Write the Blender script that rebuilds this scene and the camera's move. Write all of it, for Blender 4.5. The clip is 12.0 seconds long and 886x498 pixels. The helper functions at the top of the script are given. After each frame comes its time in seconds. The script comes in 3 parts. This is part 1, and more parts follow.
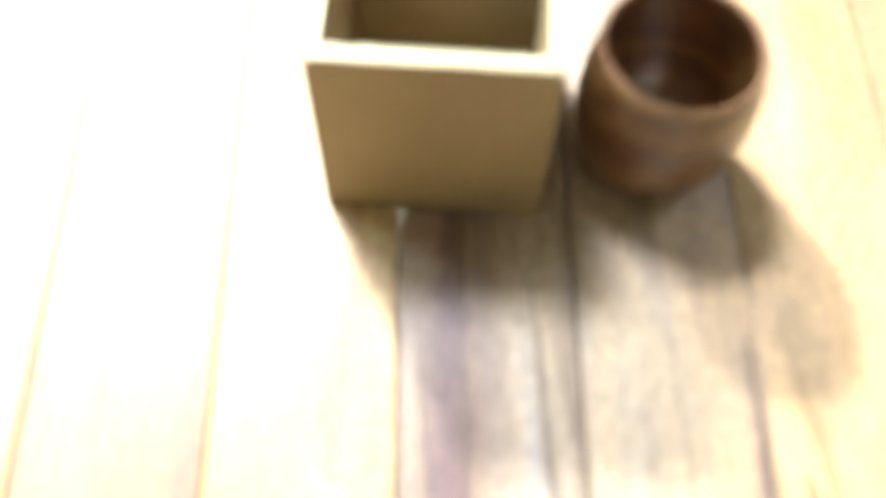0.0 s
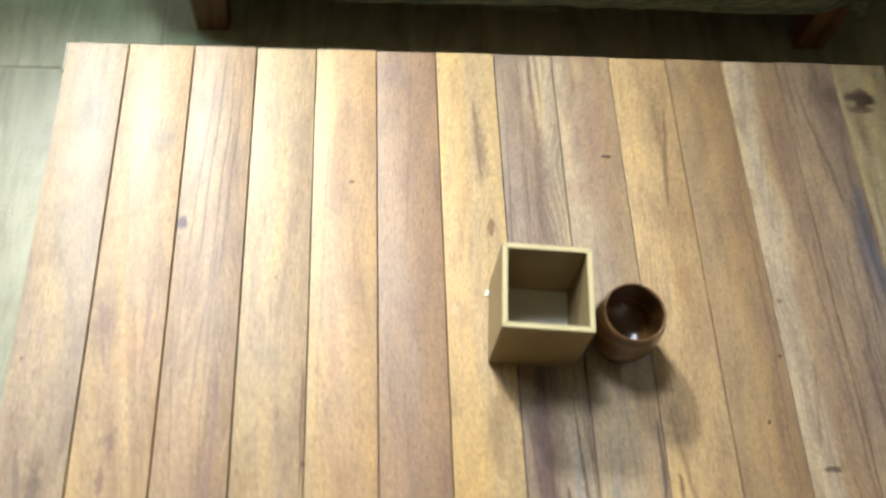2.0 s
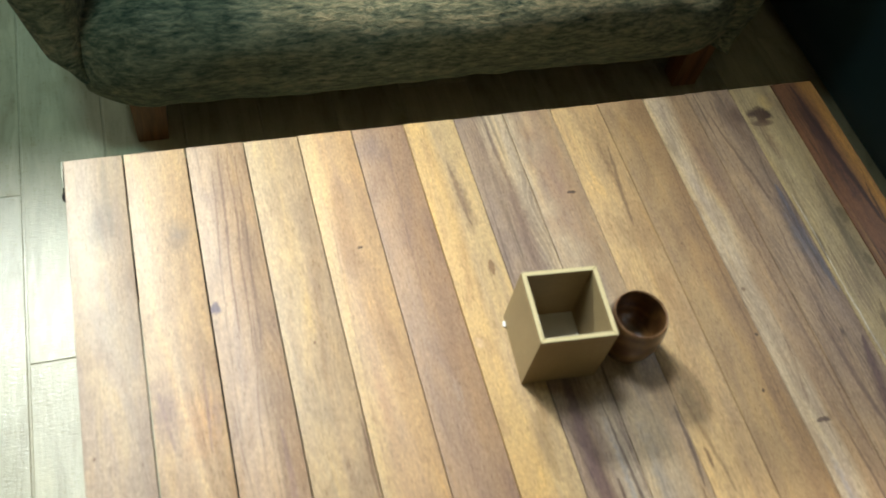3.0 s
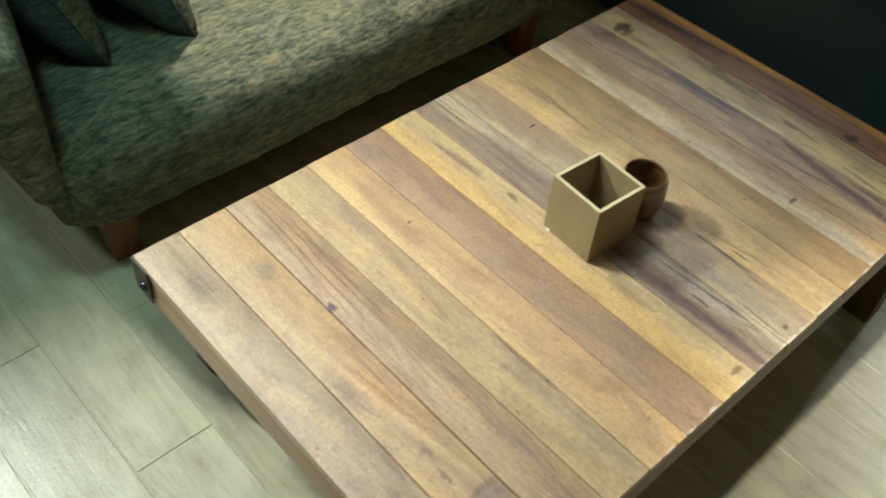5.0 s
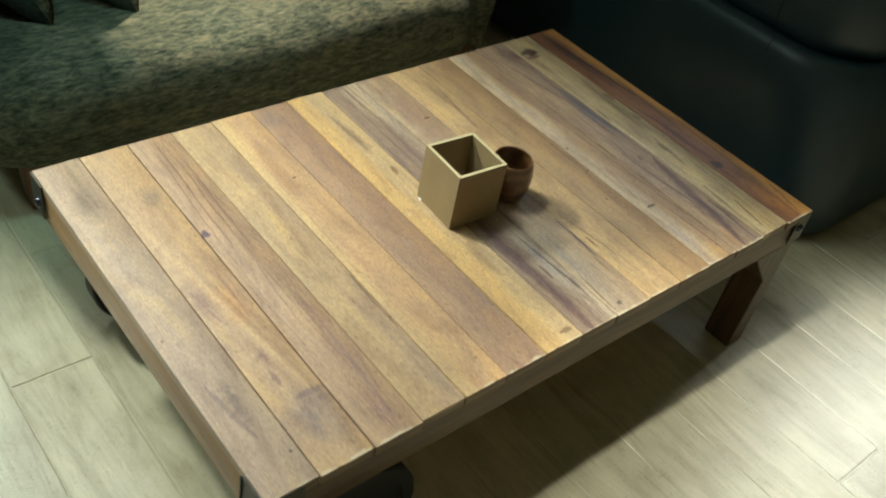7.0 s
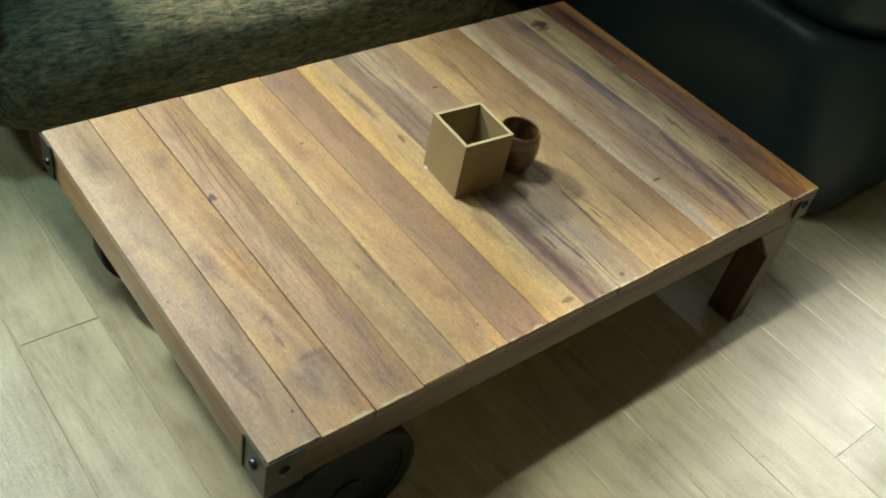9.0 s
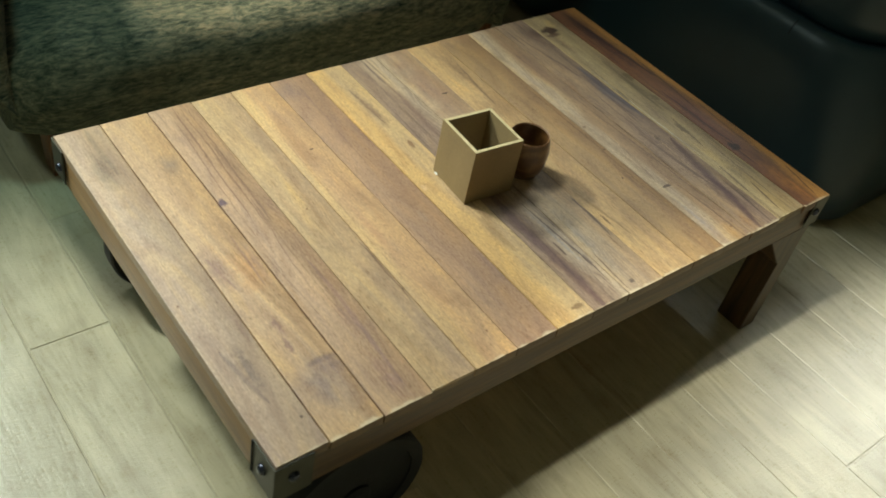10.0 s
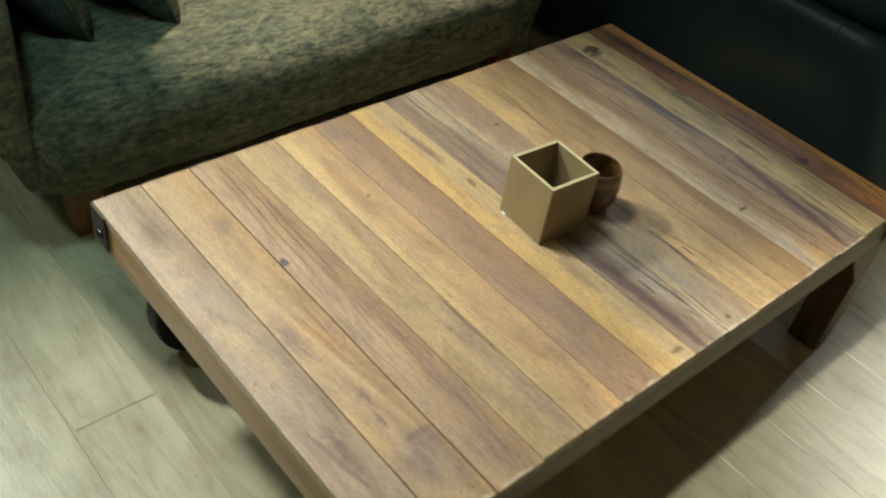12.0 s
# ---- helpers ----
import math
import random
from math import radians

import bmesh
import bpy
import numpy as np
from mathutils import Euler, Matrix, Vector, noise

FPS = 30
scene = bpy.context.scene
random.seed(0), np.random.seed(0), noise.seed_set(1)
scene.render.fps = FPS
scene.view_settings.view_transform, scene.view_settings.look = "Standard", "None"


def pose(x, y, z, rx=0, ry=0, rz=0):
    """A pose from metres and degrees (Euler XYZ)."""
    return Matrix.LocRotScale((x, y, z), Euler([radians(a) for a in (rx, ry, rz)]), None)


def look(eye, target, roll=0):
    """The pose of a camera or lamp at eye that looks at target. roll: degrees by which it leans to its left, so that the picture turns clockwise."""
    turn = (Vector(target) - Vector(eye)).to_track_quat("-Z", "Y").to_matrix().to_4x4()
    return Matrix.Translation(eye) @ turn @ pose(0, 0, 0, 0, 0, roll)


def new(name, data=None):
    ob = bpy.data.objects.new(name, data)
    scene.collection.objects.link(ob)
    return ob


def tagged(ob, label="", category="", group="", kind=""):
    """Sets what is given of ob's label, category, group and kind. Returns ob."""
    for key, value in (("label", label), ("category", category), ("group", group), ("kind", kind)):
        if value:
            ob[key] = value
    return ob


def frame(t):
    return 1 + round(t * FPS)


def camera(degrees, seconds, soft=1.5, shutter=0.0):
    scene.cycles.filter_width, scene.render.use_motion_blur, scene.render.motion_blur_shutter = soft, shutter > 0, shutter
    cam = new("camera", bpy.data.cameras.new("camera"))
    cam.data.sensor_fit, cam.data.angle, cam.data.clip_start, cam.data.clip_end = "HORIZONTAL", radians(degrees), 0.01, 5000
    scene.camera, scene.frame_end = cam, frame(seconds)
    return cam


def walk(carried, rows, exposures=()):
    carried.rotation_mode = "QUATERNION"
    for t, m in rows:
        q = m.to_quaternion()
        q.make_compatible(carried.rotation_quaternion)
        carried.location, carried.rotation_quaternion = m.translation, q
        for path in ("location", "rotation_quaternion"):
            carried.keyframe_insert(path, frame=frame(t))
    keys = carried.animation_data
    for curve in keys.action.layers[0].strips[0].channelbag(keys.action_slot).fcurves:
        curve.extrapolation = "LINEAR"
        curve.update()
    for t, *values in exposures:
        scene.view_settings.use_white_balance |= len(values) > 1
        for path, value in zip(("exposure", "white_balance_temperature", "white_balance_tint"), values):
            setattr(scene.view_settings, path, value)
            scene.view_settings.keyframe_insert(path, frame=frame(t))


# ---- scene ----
cam = camera(51.08, 12.0, soft=1.8, shutter=0.4)
cam.data.dof.use_dof, cam.data.dof.focus_distance, cam.data.dof.aperture_fstop = True, 1.66, 4.6
PATH = [
    (0, look((0.5741, 0.0760, 0.7548), (0.5882, 0.5244, -0.1390), 1.60)),
    (0.3, look((0.5754, 0.0945, 0.8840), (0.6199, 0.4534, -0.0483), 6.21)),
    (0.5, look((0.5784, 0.0830, 0.9494), (0.6106, 0.4715, 0.0285), 3.99)),
    (0.7, look((0.5814, 0.0709, 1.0111), (0.5961, 0.4502, 0.0859), 1.73)),
    (1, look((0.5900, 0.0527, 1.1193), (0.5957, 0.3928, 0.1790), 1.50)),
    (1.3, look((0.5783, -0.0039, 1.2263), (0.5640, 0.3534, 0.2924), -0.10)),
    (1.5, look((0.5445, -0.0245, 1.2912), (0.5126, 0.3338, 0.3582), -1.51)),
    (1.8, look((0.4882, -0.0619, 1.3567), (0.4806, 0.3497, 0.4454), 1.74)),
    (2, look((0.3698, -0.0703, 1.3612), (0.4682, 0.3845, 0.4761), 11.33)),
    (2.5, look((0.1809, -0.1050, 1.4005), (0.3905, 0.3711, 0.5464), 14.80)),
    (3, look((0.1448, -0.1406, 1.4137), (0.4091, 0.3697, 0.5953), 14.67)),
    (3.5, look((0.0931, -0.1637, 1.3959), (0.3811, 0.3323, 0.5767), 8.71)),
    (3.7, look((-0.0195, -0.1229, 1.3619), (0.3634, 0.3376, 0.5610), 9.79)),
    (5.3, look((-0.3351, -0.2822, 1.4303), (0.1893, 0.1932, 0.7239), 6.75)),
    (5.5, look((-0.3350, -0.3330, 1.4217), (0.2206, 0.1473, 0.7430), 9.08)),
    (6, look((-0.3354, -0.4246, 1.4270), (0.2282, 0.0994, 0.7884), 9.60)),
    (6.3, look((-0.3352, -0.4702, 1.4062), (0.2421, 0.0683, 0.7924), 9.97)),
    (6.5, look((-0.3451, -0.4920, 1.4022), (0.2405, 0.0328, 0.7844), 12.10)),
    (7, look((-0.3516, -0.5282, 1.3740), (0.1976, -0.0118, 0.7169), 12.27)),
    (7.5, look((-0.3603, -0.5452, 1.3725), (0.1797, -0.0454, 0.6953), 12.98)),
    (9.5, look((-0.3548, -0.5448, 1.3722), (0.1761, -0.0346, 0.6956), 13.23)),
    (10, look((-0.3565, -0.5444, 1.3715), (0.1718, -0.0284, 0.6972), 12.94)),
    (10.5, look((-0.3552, -0.5411, 1.3784), (0.1705, -0.0208, 0.7054), 12.81)),
    (11, look((-0.3567, -0.5345, 1.3750), (0.1691, -0.0098, 0.7055), 12.89)),
    (11.5, look((-0.3484, -0.4935, 1.3621), (0.1717, 0.0105, 0.6725), 13.08)),
    (12, look((-0.3958, -0.3589, 1.3165), (0.1545, 0.1499, 0.6544), 10.22)),
]
walk(cam, PATH, exposures=[
    (0.0, 2.12, 5750, 16), (0.5, 1.92, 5550, 13), (1.0, 1.66, 5500, 13), (1.5, 1.2, 5750, 14), (2.0, 0.50, 6150, 14), (2.5, 0.36, 6350, 12),
    (3.5, 0.30, 5950, 12), (5.5, 0.27, 6050, 7), (6.2, 0.25, 6100, 7), (7.5, 0.15, 6250, 7), (9.5, 0.05, 6350, 7), (11.0, 0.02, 6450, 7), (12.0, 0.04, 6300, 9)])

# ---- world and lamps ----
world = bpy.data.worlds.new("world")
scene.world = world
world.use_nodes = True
world.node_tree.nodes["Background"].inputs[0].default_value = (0.75, 0.9, 1.0, 1)
world.node_tree.nodes["Background"].inputs[1].default_value = 0.01


def spot(name, at, to, watts, size, angle, colour, blend=0.5):
    data = bpy.data.lights.new(name, "SPOT")
    data.energy, data.shadow_soft_size, data.spot_size, data.spot_blend = watts, size, radians(angle), blend
    data.color = colour
    ob = new(name, data)
    ob.matrix_world = look(at, to)
    return ob


spot("spot_lamp", (-0.60, 2.55, 2.42), (-0.36, 0.08, 0.2), 395, 0.14, 64, (0.92, 0.98, 0.87), 0.9)
spot("spot_lamp", (-0.04, 1.32, 2.74), (0.60, 0.0, 0.3), 185, 0.34, 38, (0.90, 0.97, 1.0), 0.6)
spot("spot_lamp", (-0.80, 0.25, 2.72), (1.10, -1.0, 0.0), 305, 0.05, 37.0, (0.98, 0.97, 0.86), 0.32)
spot("spot_lamp", (3.85, 0.12, 2.45), (1.30, -0.90, 0.0), 225, 0.16, 28, (0.98, 0.98, 0.88), 0.4)
spot("spot_lamp", (2.90, 1.15, 2.72), (0.80, 0.05, 0.2), 46, 0.55, 62, (0.82, 0.94, 1.0), 0.7)
spot("spot_lamp", (0.86, 2.12, 2.72), (0.81, 1.34, 0.35), 500, 0.05, 24.0, (1.0, 0.89, 0.70), 0.15)
spot("spot_lamp", (-0.36, 0.70, 2.74), (0.22, 1.28, 0.35), 60, 0.16, 30, (0.55, 1.0, 0.96), 0.8)


def fill_wash(at, size, watts, colour):
    data = bpy.data.lights.new("ambient_fill", "AREA")
    data.energy, data.shape, data.size, data.color = watts, "DISK", size, colour
    new("ambient_fill", data).matrix_world = look(at, (at[0], at[1] + 0.001, 0))


fill_wash((-1.15, 1.30, 2.74), 0.45, 11, (0.78, 1.0, 0.92))


# ---- material tools ----
def material(name):
    mat = bpy.data.materials.new(name)
    mat.use_nodes = True
    return mat, mat.node_tree, mat.node_tree.nodes["Principled BSDF"]


def node(tree, kind, ins=(), operation="", blend_type="", clamp=False):
    n = tree.nodes.new("ShaderNode" + kind)
    if operation:
        n.operation = operation
    if blend_type:
        n.blend_type = blend_type
    if clamp:
        n.use_clamp = True
    for slot, value in dict(ins).items():
        if isinstance(value, bpy.types.NodeSocket):
            tree.links.new(value, n.inputs[slot])
        else:
            n.inputs[slot].default_value = value
    return n


def coords(tree, scale=(1, 1, 1), loc=(0, 0, 0)):
    c = node(tree, "TexCoord")
    return node(tree, "Mapping", {"Vector": c.outputs["Object"], "Scale": scale, "Location": loc}).outputs[0]


def noise_tex(tree, vec, scale, detail=4.0, rough=0.55, warp=0.0):
    return node(tree, "TexNoise", {"Vector": vec, "Scale": scale, "Detail": detail, "Roughness": rough, "Distortion": warp}).outputs["Fac"]


def ramp(tree, fac, stops):
    n = node(tree, "ValToRGB", {"Fac": fac})
    el = n.color_ramp.elements
    while len(el) < len(stops):
        el.new(0.5)
    for e, (p, c) in zip(el, stops):
        e.position, e.color = p, (*c, 1) if len(c) == 3 else c
    return n.outputs["Color"]


def mix(tree, fac, a, b, kind="MIX"):
    n = node(tree, "MixRGB", {"Fac": fac, "Color1": a, "Color2": b}, blend_type=kind)
    return n.outputs[0]


def math2(tree, op, a, b=0.0, c=0.0, clamp=False):
    return node(tree, "Math", {0: a, 1: b, 2: c}, operation=op, clamp=clamp).outputs[0]


def bump(tree, bsdf, height, strength, distance):
    n = node(tree, "Bump", {"Height": height, "Strength": strength, "Distance": distance})
    tree.links.new(n.outputs[0], bsdf.inputs["Normal"])


def set_in(tree, bsdf, **values):
    names = {"colour": "Base Color", "rough": "Roughness", "metal": "Metallic", "spec": "Specular IOR Level", "coat": "Coat Weight",
             "coat_rough": "Coat Roughness", "sheen": "Sheen Weight", "sheen_rough": "Sheen Roughness", "trans": "Transmission Weight"}
    for key, value in values.items():
        slot = bsdf.inputs[names[key]]
        if isinstance(value, bpy.types.NodeSocket):
            tree.links.new(value, slot)
        else:
            slot.default_value = (*value, 1) if isinstance(value, tuple) and len(value) == 3 else value


def c3(r, g, b):
    """Linear colour from 0-255 display values."""
    return tuple((v / 255) ** 2.2 for v in (r, g, b))


# ---- mesh tools ----
def finish(ob, bm, mat, smooth=None):
    bm.normal_update()
    bm.to_mesh(ob.data)
    bm.free()
    if mat:
        ob.data.materials.append(mat)
    if smooth is not None:
        ob.data.shade_smooth()
        ob.data.set_sharp_from_angle(angle=radians(smooth))
    return ob


def mesh(name, bm, mat, smooth=35):
    return finish(new(name, bpy.data.meshes.new(name)), bm, mat, smooth)


def part(name, bm, mat, parent, label="", smooth=35):
    ob = mesh(name, bm, mat, smooth)
    ob.parent = parent
    ob.matrix_parent_inverse = parent.matrix_world.inverted()
    return tagged(ob, label)


def base(name, at=(0, 0, 0), **tags):
    ob = new(name)
    ob.empty_display_size = 0.05
    ob.matrix_world = Matrix.Translation(at)
    return tagged(ob, **tags)


def box(x0, x1, y0, y1, z0, z1, bevel=0.0, seg=2):
    bm = bmesh.new()
    bmesh.ops.create_cube(bm, size=1)
    for v in bm.verts:
        v.co = ((x0, x1)[v.co.x > 0], (y0, y1)[v.co.y > 0], (z0, z1)[v.co.z > 0])
    if bevel:
        bmesh.ops.bevel(bm, geom=bm.edges[:], offset=bevel, segments=seg, affect="EDGES", profile=0.6)
    return bm


def prism(outline, lo, hi, axis="y", bevel=0.0):
    """An outline of (a, b) pairs pushed from lo to hi along an axis."""
    bm = bmesh.new()
    put = {"y": lambda a, b, c: (a, c, b), "x": lambda a, b, c: (c, a, b), "z": lambda a, b, c: (a, b, c)}[axis]
    rings = [[bm.verts.new(put(a, b, c)) for a, b in outline] for c in (lo, hi)]
    n = len(outline)
    bm.faces.new(rings[0])
    bm.faces.new(rings[1][::-1])
    for i in range(n):
        bm.faces.new((rings[0][i], rings[1][i], rings[1][(i + 1) % n], rings[0][(i + 1) % n]))
    bmesh.ops.recalc_face_normals(bm, faces=bm.faces[:])
    if bevel:
        bmesh.ops.bevel(bm, geom=bm.edges[:], offset=bevel, segments=2, affect="EDGES")
    return bm


def lathe(profile, steps=48, axis="z", at=(0, 0, 0)):
    """A profile of (radius, height) pairs turned round an axis; a radius of 0 closes it."""
    bm = bmesh.new()
    rings = []
    for r, h in profile:
        ring = []
        for i in range(steps):
            a = 2 * math.pi * i / steps
            p = (r * math.cos(a), r * math.sin(a), h)
            if axis == "y":
                p = (p[0], h, p[1])
            ring.append(bm.verts.new(Vector(p) + Vector(at)))
            if r == 0:
                break
        rings.append(ring)
    for a, b in zip(rings, rings[1:]):
        for i in range(steps):
            j = (i + 1) % steps
            q = [a[i % len(a)], a[j % len(a)], b[j % len(b)], b[i % len(b)]]
            q = [v for k, v in enumerate(q) if v not in q[:k]]
            if len(q) > 2:
                bm.faces.new(q)
    bmesh.ops.recalc_face_normals(bm, faces=bm.faces[:])
    return bm


def loft(rings, close_ends=True):
    bm = bmesh.new()
    rows = [[bm.verts.new(p) for p in ring] for ring in rings]
    n = len(rows[0])
    for a, b in zip(rows, rows[1:]):
        for i in range(n):
            bm.faces.new((a[i], a[(i + 1) % n], b[(i + 1) % n], b[i]))
    if close_ends:
        bm.faces.new(rows[0][::-1])
        bm.faces.new(rows[-1])
    bmesh.ops.recalc_face_normals(bm, faces=bm.faces[:])
    return bm


def ruffle(bm, amount, scale, seed=0.0):
    bm.normal_update()
    for v in bm.verts:
        v.co += v.normal * amount * noise.noise(v.co * scale + Vector((seed, seed, seed)))
    return bm


# ---- materials ----
def plank_wood(name, left, right, across, streak, streak_amount, seed, stains=(), veins=(), gloss=0.46):
    """Sheesham plank: two tones across its width that meet at 'across' (0 to 1), dark grain lines along it, stains
    (u, v, width, length, colour, amount) in metres of the plank's own length, and single veins (u, v, u, v, width, colour, amount)."""
    mat, tree, bsdf = material(name)
    c = node(tree, "TexCoord").outputs["Object"]
    sep = node(tree, "SeparateXYZ", {0: c})
    slow = noise_tex(tree, node(tree, "Mapping", {"Vector": c, "Scale": (14, 2.6, 14), "Location": (seed, seed * 1.7, 0)}).outputs[0], 1.0, 3, 0.5, 0.6)
    u = math2(tree, "MULTIPLY_ADD", sep.outputs[0], 12.5, 0.5)
    u = math2(tree, "ADD", u, math2(tree, "MULTIPLY_ADD", slow, 0.9, -0.45))
    tone = ramp(tree, u, [(max(across - 0.12, 0), left), (min(across + 0.12, 1), right)])
    # stains and knots
    for su, sv, sw, sl, colour, amount in stains:
        off = node(tree, "VectorMath", {0: c, 1: (su, sv, 0)}, operation="SUBTRACT").outputs[0]
        wob = node(tree, "TexNoise", {"Vector": c, "Scale": 0.8 / max(sw, 0.004), "Detail": 6.0, "Roughness": 0.65}).outputs["Color"]
        wob = node(tree, "VectorMath", {0: node(tree, "VectorMath", {0: wob, 1: (0.5, 0.5, 0.5)}, operation="SUBTRACT").outputs[0], 1: (sw * 2.4, sl * 1.6, 0)},
                   operation="MULTIPLY").outputs[0]
        off = node(tree, "VectorMath", {0: off, 1: wob}, operation="ADD").outputs[0]
        off = node(tree, "VectorMath", {0: off, 1: (1 / sw, 1 / sl, 0)}, operation="MULTIPLY").outputs[0]
        d = node(tree, "VectorMath", {0: off}, operation="LENGTH").outputs["Value"]
        spot_fac = ramp(tree, d, [(0.62 if max(sl, sw) < 0.03 else 0.15, (amount,) * 3), (1.0, (0, 0, 0))])
        tone = mix(tree, spot_fac, tone, (*colour, 1))
    # single dark or pale veins, thinner towards their ends
    bend = noise_tex(tree, node(tree, "Mapping", {"Vector": c, "Scale": (9, 6.5, 9), "Location": (seed * 2, seed, 4)}).outputs[0], 1.0, 5, 0.6)
    fray = noise_tex(tree, node(tree, "Mapping", {"Vector": c, "Scale": (160, 40, 160), "Location": (seed, 8, 1)}).outputs[0], 1.0, 4, 0.65)
    for u0, v0, u1, v1, wide, colour, amount in veins:
        k = math2(tree, "MULTIPLY_ADD", sep.outputs[1], 1 / (v1 - v0), -v0 / (v1 - v0), clamp=True)
        across_line = math2(tree, "SUBTRACT", sep.outputs[0], math2(tree, "MULTIPLY_ADD", k, u1 - u0, u0))
        across_line = math2(tree, "ADD", across_line, math2(tree, "MULTIPLY_ADD", bend, 0.016, -0.008))
        taper = math2(tree, "MULTIPLY", math2(tree, "MULTIPLY", k, math2(tree, "SUBTRACT", 1.0, k)), 4.0)
        taper = math2(tree, "POWER", taper, 0.5)
        gap = math2(tree, "DIVIDE", math2(tree, "ABSOLUTE", across_line), math2(tree, "MULTIPLY_ADD", taper, wide, 0.0001))
        gap = math2(tree, "ADD", gap, math2(tree, "MULTIPLY_ADD", fray, 1.2, -0.6))
        inside = ramp(tree, gap, [(0.35, (amount,) * 3), (1.0, (0, 0, 0))])
        inside = math2(tree, "MULTIPLY", inside, math2(tree, "GREATER_THAN", taper, 0.02))
        tone = mix(tree, inside, tone, (*colour, 1))
    # long figure and fine pores
    figure = noise_tex(tree, node(tree, "Mapping", {"Vector": c, "Scale": (52, 4.6, 52), "Location": (seed * 3, 0, seed)}).outputs[0], 1.0, 7, 0.68, 1.4)
    fig = ramp(tree, figure, [(0.46, (0, 0, 0)), (0.70, (1, 1, 1))])
    tone = mix(tree, math2(tree, "MULTIPLY", fig, 0.62 * streak_amount), tone, (*streak, 1))
    band = noise_tex(tree, node(tree, "Mapping", {"Vector": c, "Scale": (17, 3.4, 17), "Location": (seed * 5, seed, 0)}).outputs[0], 1.0, 3, 0.55, 2.4)
    tone = mix(tree, 1.0, tone, ramp(tree, band, [(0.30, (0.82, 0.78, 0.77)), (0.48, (1, 1, 1)), (0.66, (1.10, 1.08, 1.0))]), "MULTIPLY")
    # honey-coloured sapwood and mauve heartwood that run along the board in loose tongues
    hue = noise_tex(tree, node(tree, "Mapping", {"Vector": c, "Scale": (30, 3.2, 30), "Location": (seed * 4, seed * 1.3, 6)}).outputs[0], 1.0, 4, 0.6, 1.2)
    tone = mix(tree, 1.0, tone, ramp(tree, hue, [(0.34, (0.90, 0.89, 0.96)), (0.47, (1, 1, 1)), (0.58, (1.02, 1.0, 0.98)), (0.68, (1.10, 1.06, 0.93))]), "MULTIPLY")
    # dark veins that wander along the board
    wander = noise_tex(tree, node(tree, "Mapping", {"Vector": c, "Scale": (24, 1.2, 24), "Location": (seed * 7, seed * 3, 2)}).outputs[0], 1.0, 3, 0.5, 1.0)
    vein = ramp(tree, math2(tree, "ABSOLUTE", math2(tree, "SUBTRACT", wander, 0.5)), [(0.004, (1, 1, 1)), (0.028, (0, 0, 0))])
    fade = ramp(tree, noise_tex(tree, node(tree, "Mapping", {"Vector": c, "Scale": (26, 4.5, 26), "Location": (seed, 3, 0)}).outputs[0], 1.0, 3, 0.6),
                [(0.45, (0, 0, 0)), (0.62, (1, 1, 1))])
    vein = math2(tree, "MULTIPLY", math2(tree, "MULTIPLY", vein, fade), max(0.0, streak_amount - 0.38) * 1.7, clamp=True)
    tone = mix(tree, vein, tone, tuple(0.6 * v for v in streak) + (1,))
    # growth lines that swing slowly across the board
    sway = noise_tex(tree, node(tree, "Mapping", {"Vector": c, "Scale": (9, 3.4, 9), "Location": (seed, seed * 2.3, 1)}).outputs[0], 1.0, 2, 0.5)
    bent = math2(tree, "MULTIPLY_ADD", sway, 0.075, sep.outputs[0])
    line = math2(tree, "SINE", math2(tree, "MULTIPLY", bent, 2 * math.pi * (150 + 23 * (seed % 3))))
    where = ramp(tree, noise_tex(tree, node(tree, "Mapping", {"Vector": c, "Scale": (22, 4.8, 22), "Location": (9, seed * 4, 0)}).outputs[0], 1.0, 2, 0.5),
                 [(0.46, (0, 0, 0)), (0.66, (1, 1, 1))])
    ringed = ramp(tree, line, [(0.25, (1, 1, 1)), (0.95, (0, 0, 0))])
    ringed = math2(tree, "MULTIPLY", math2(tree, "MULTIPLY", ringed, where), 0.55 * streak_amount)
    tone = mix(tree, ringed, tone, (*streak, 1))
    pores = noise_tex(tree, node(tree, "Mapping", {"Vector": c, "Scale": (430, 105, 430), "Location": (seed, 0, 0)}).outputs[0], 1.0, 3, 0.7)
    tone = mix(tree, 1.0, tone, ramp(tree, pores, [(0.32, (0.84, 0.82, 0.80)), (0.50, (1.0, 1.0, 1.0)), (0.75, (1.08, 1.07, 1.05))]), "MULTIPLY")
    ticks = noise_tex(tree, node(tree, "Mapping", {"Vector": c, "Scale": (560, 62, 560), "Location": (seed * 2, 5, 0)}).outputs[0], 1.0, 2, 0.5)
    tone = mix(tree, 1.0, tone, ramp(tree, ticks, [(0.58, (1, 1, 1)), (0.72, (0.70, 0.66, 0.62))]), "MULTIPLY")
    blot = noise_tex(tree, node(tree, "Mapping", {"Vector": c, "Scale": (24, 11, 24), "Location": (seed * 2, 7, 0)}).outputs[0], 1.0, 4, 0.6)
    tone = mix(tree, 1.0, tone, ramp(tree, blot, [(0.30, (0.87, 0.87, 0.91)), (0.52, (1, 1, 1)), (0.78, (1.06, 1.03, 0.98))]), "MULTIPLY")
    flecks = noise_tex(tree, node(tree, "Mapping", {"Vector": c, "Scale": (420, 170, 420), "Location": (seed * 3, 2, 0)}).outputs[0], 1.0, 2, 0.6)
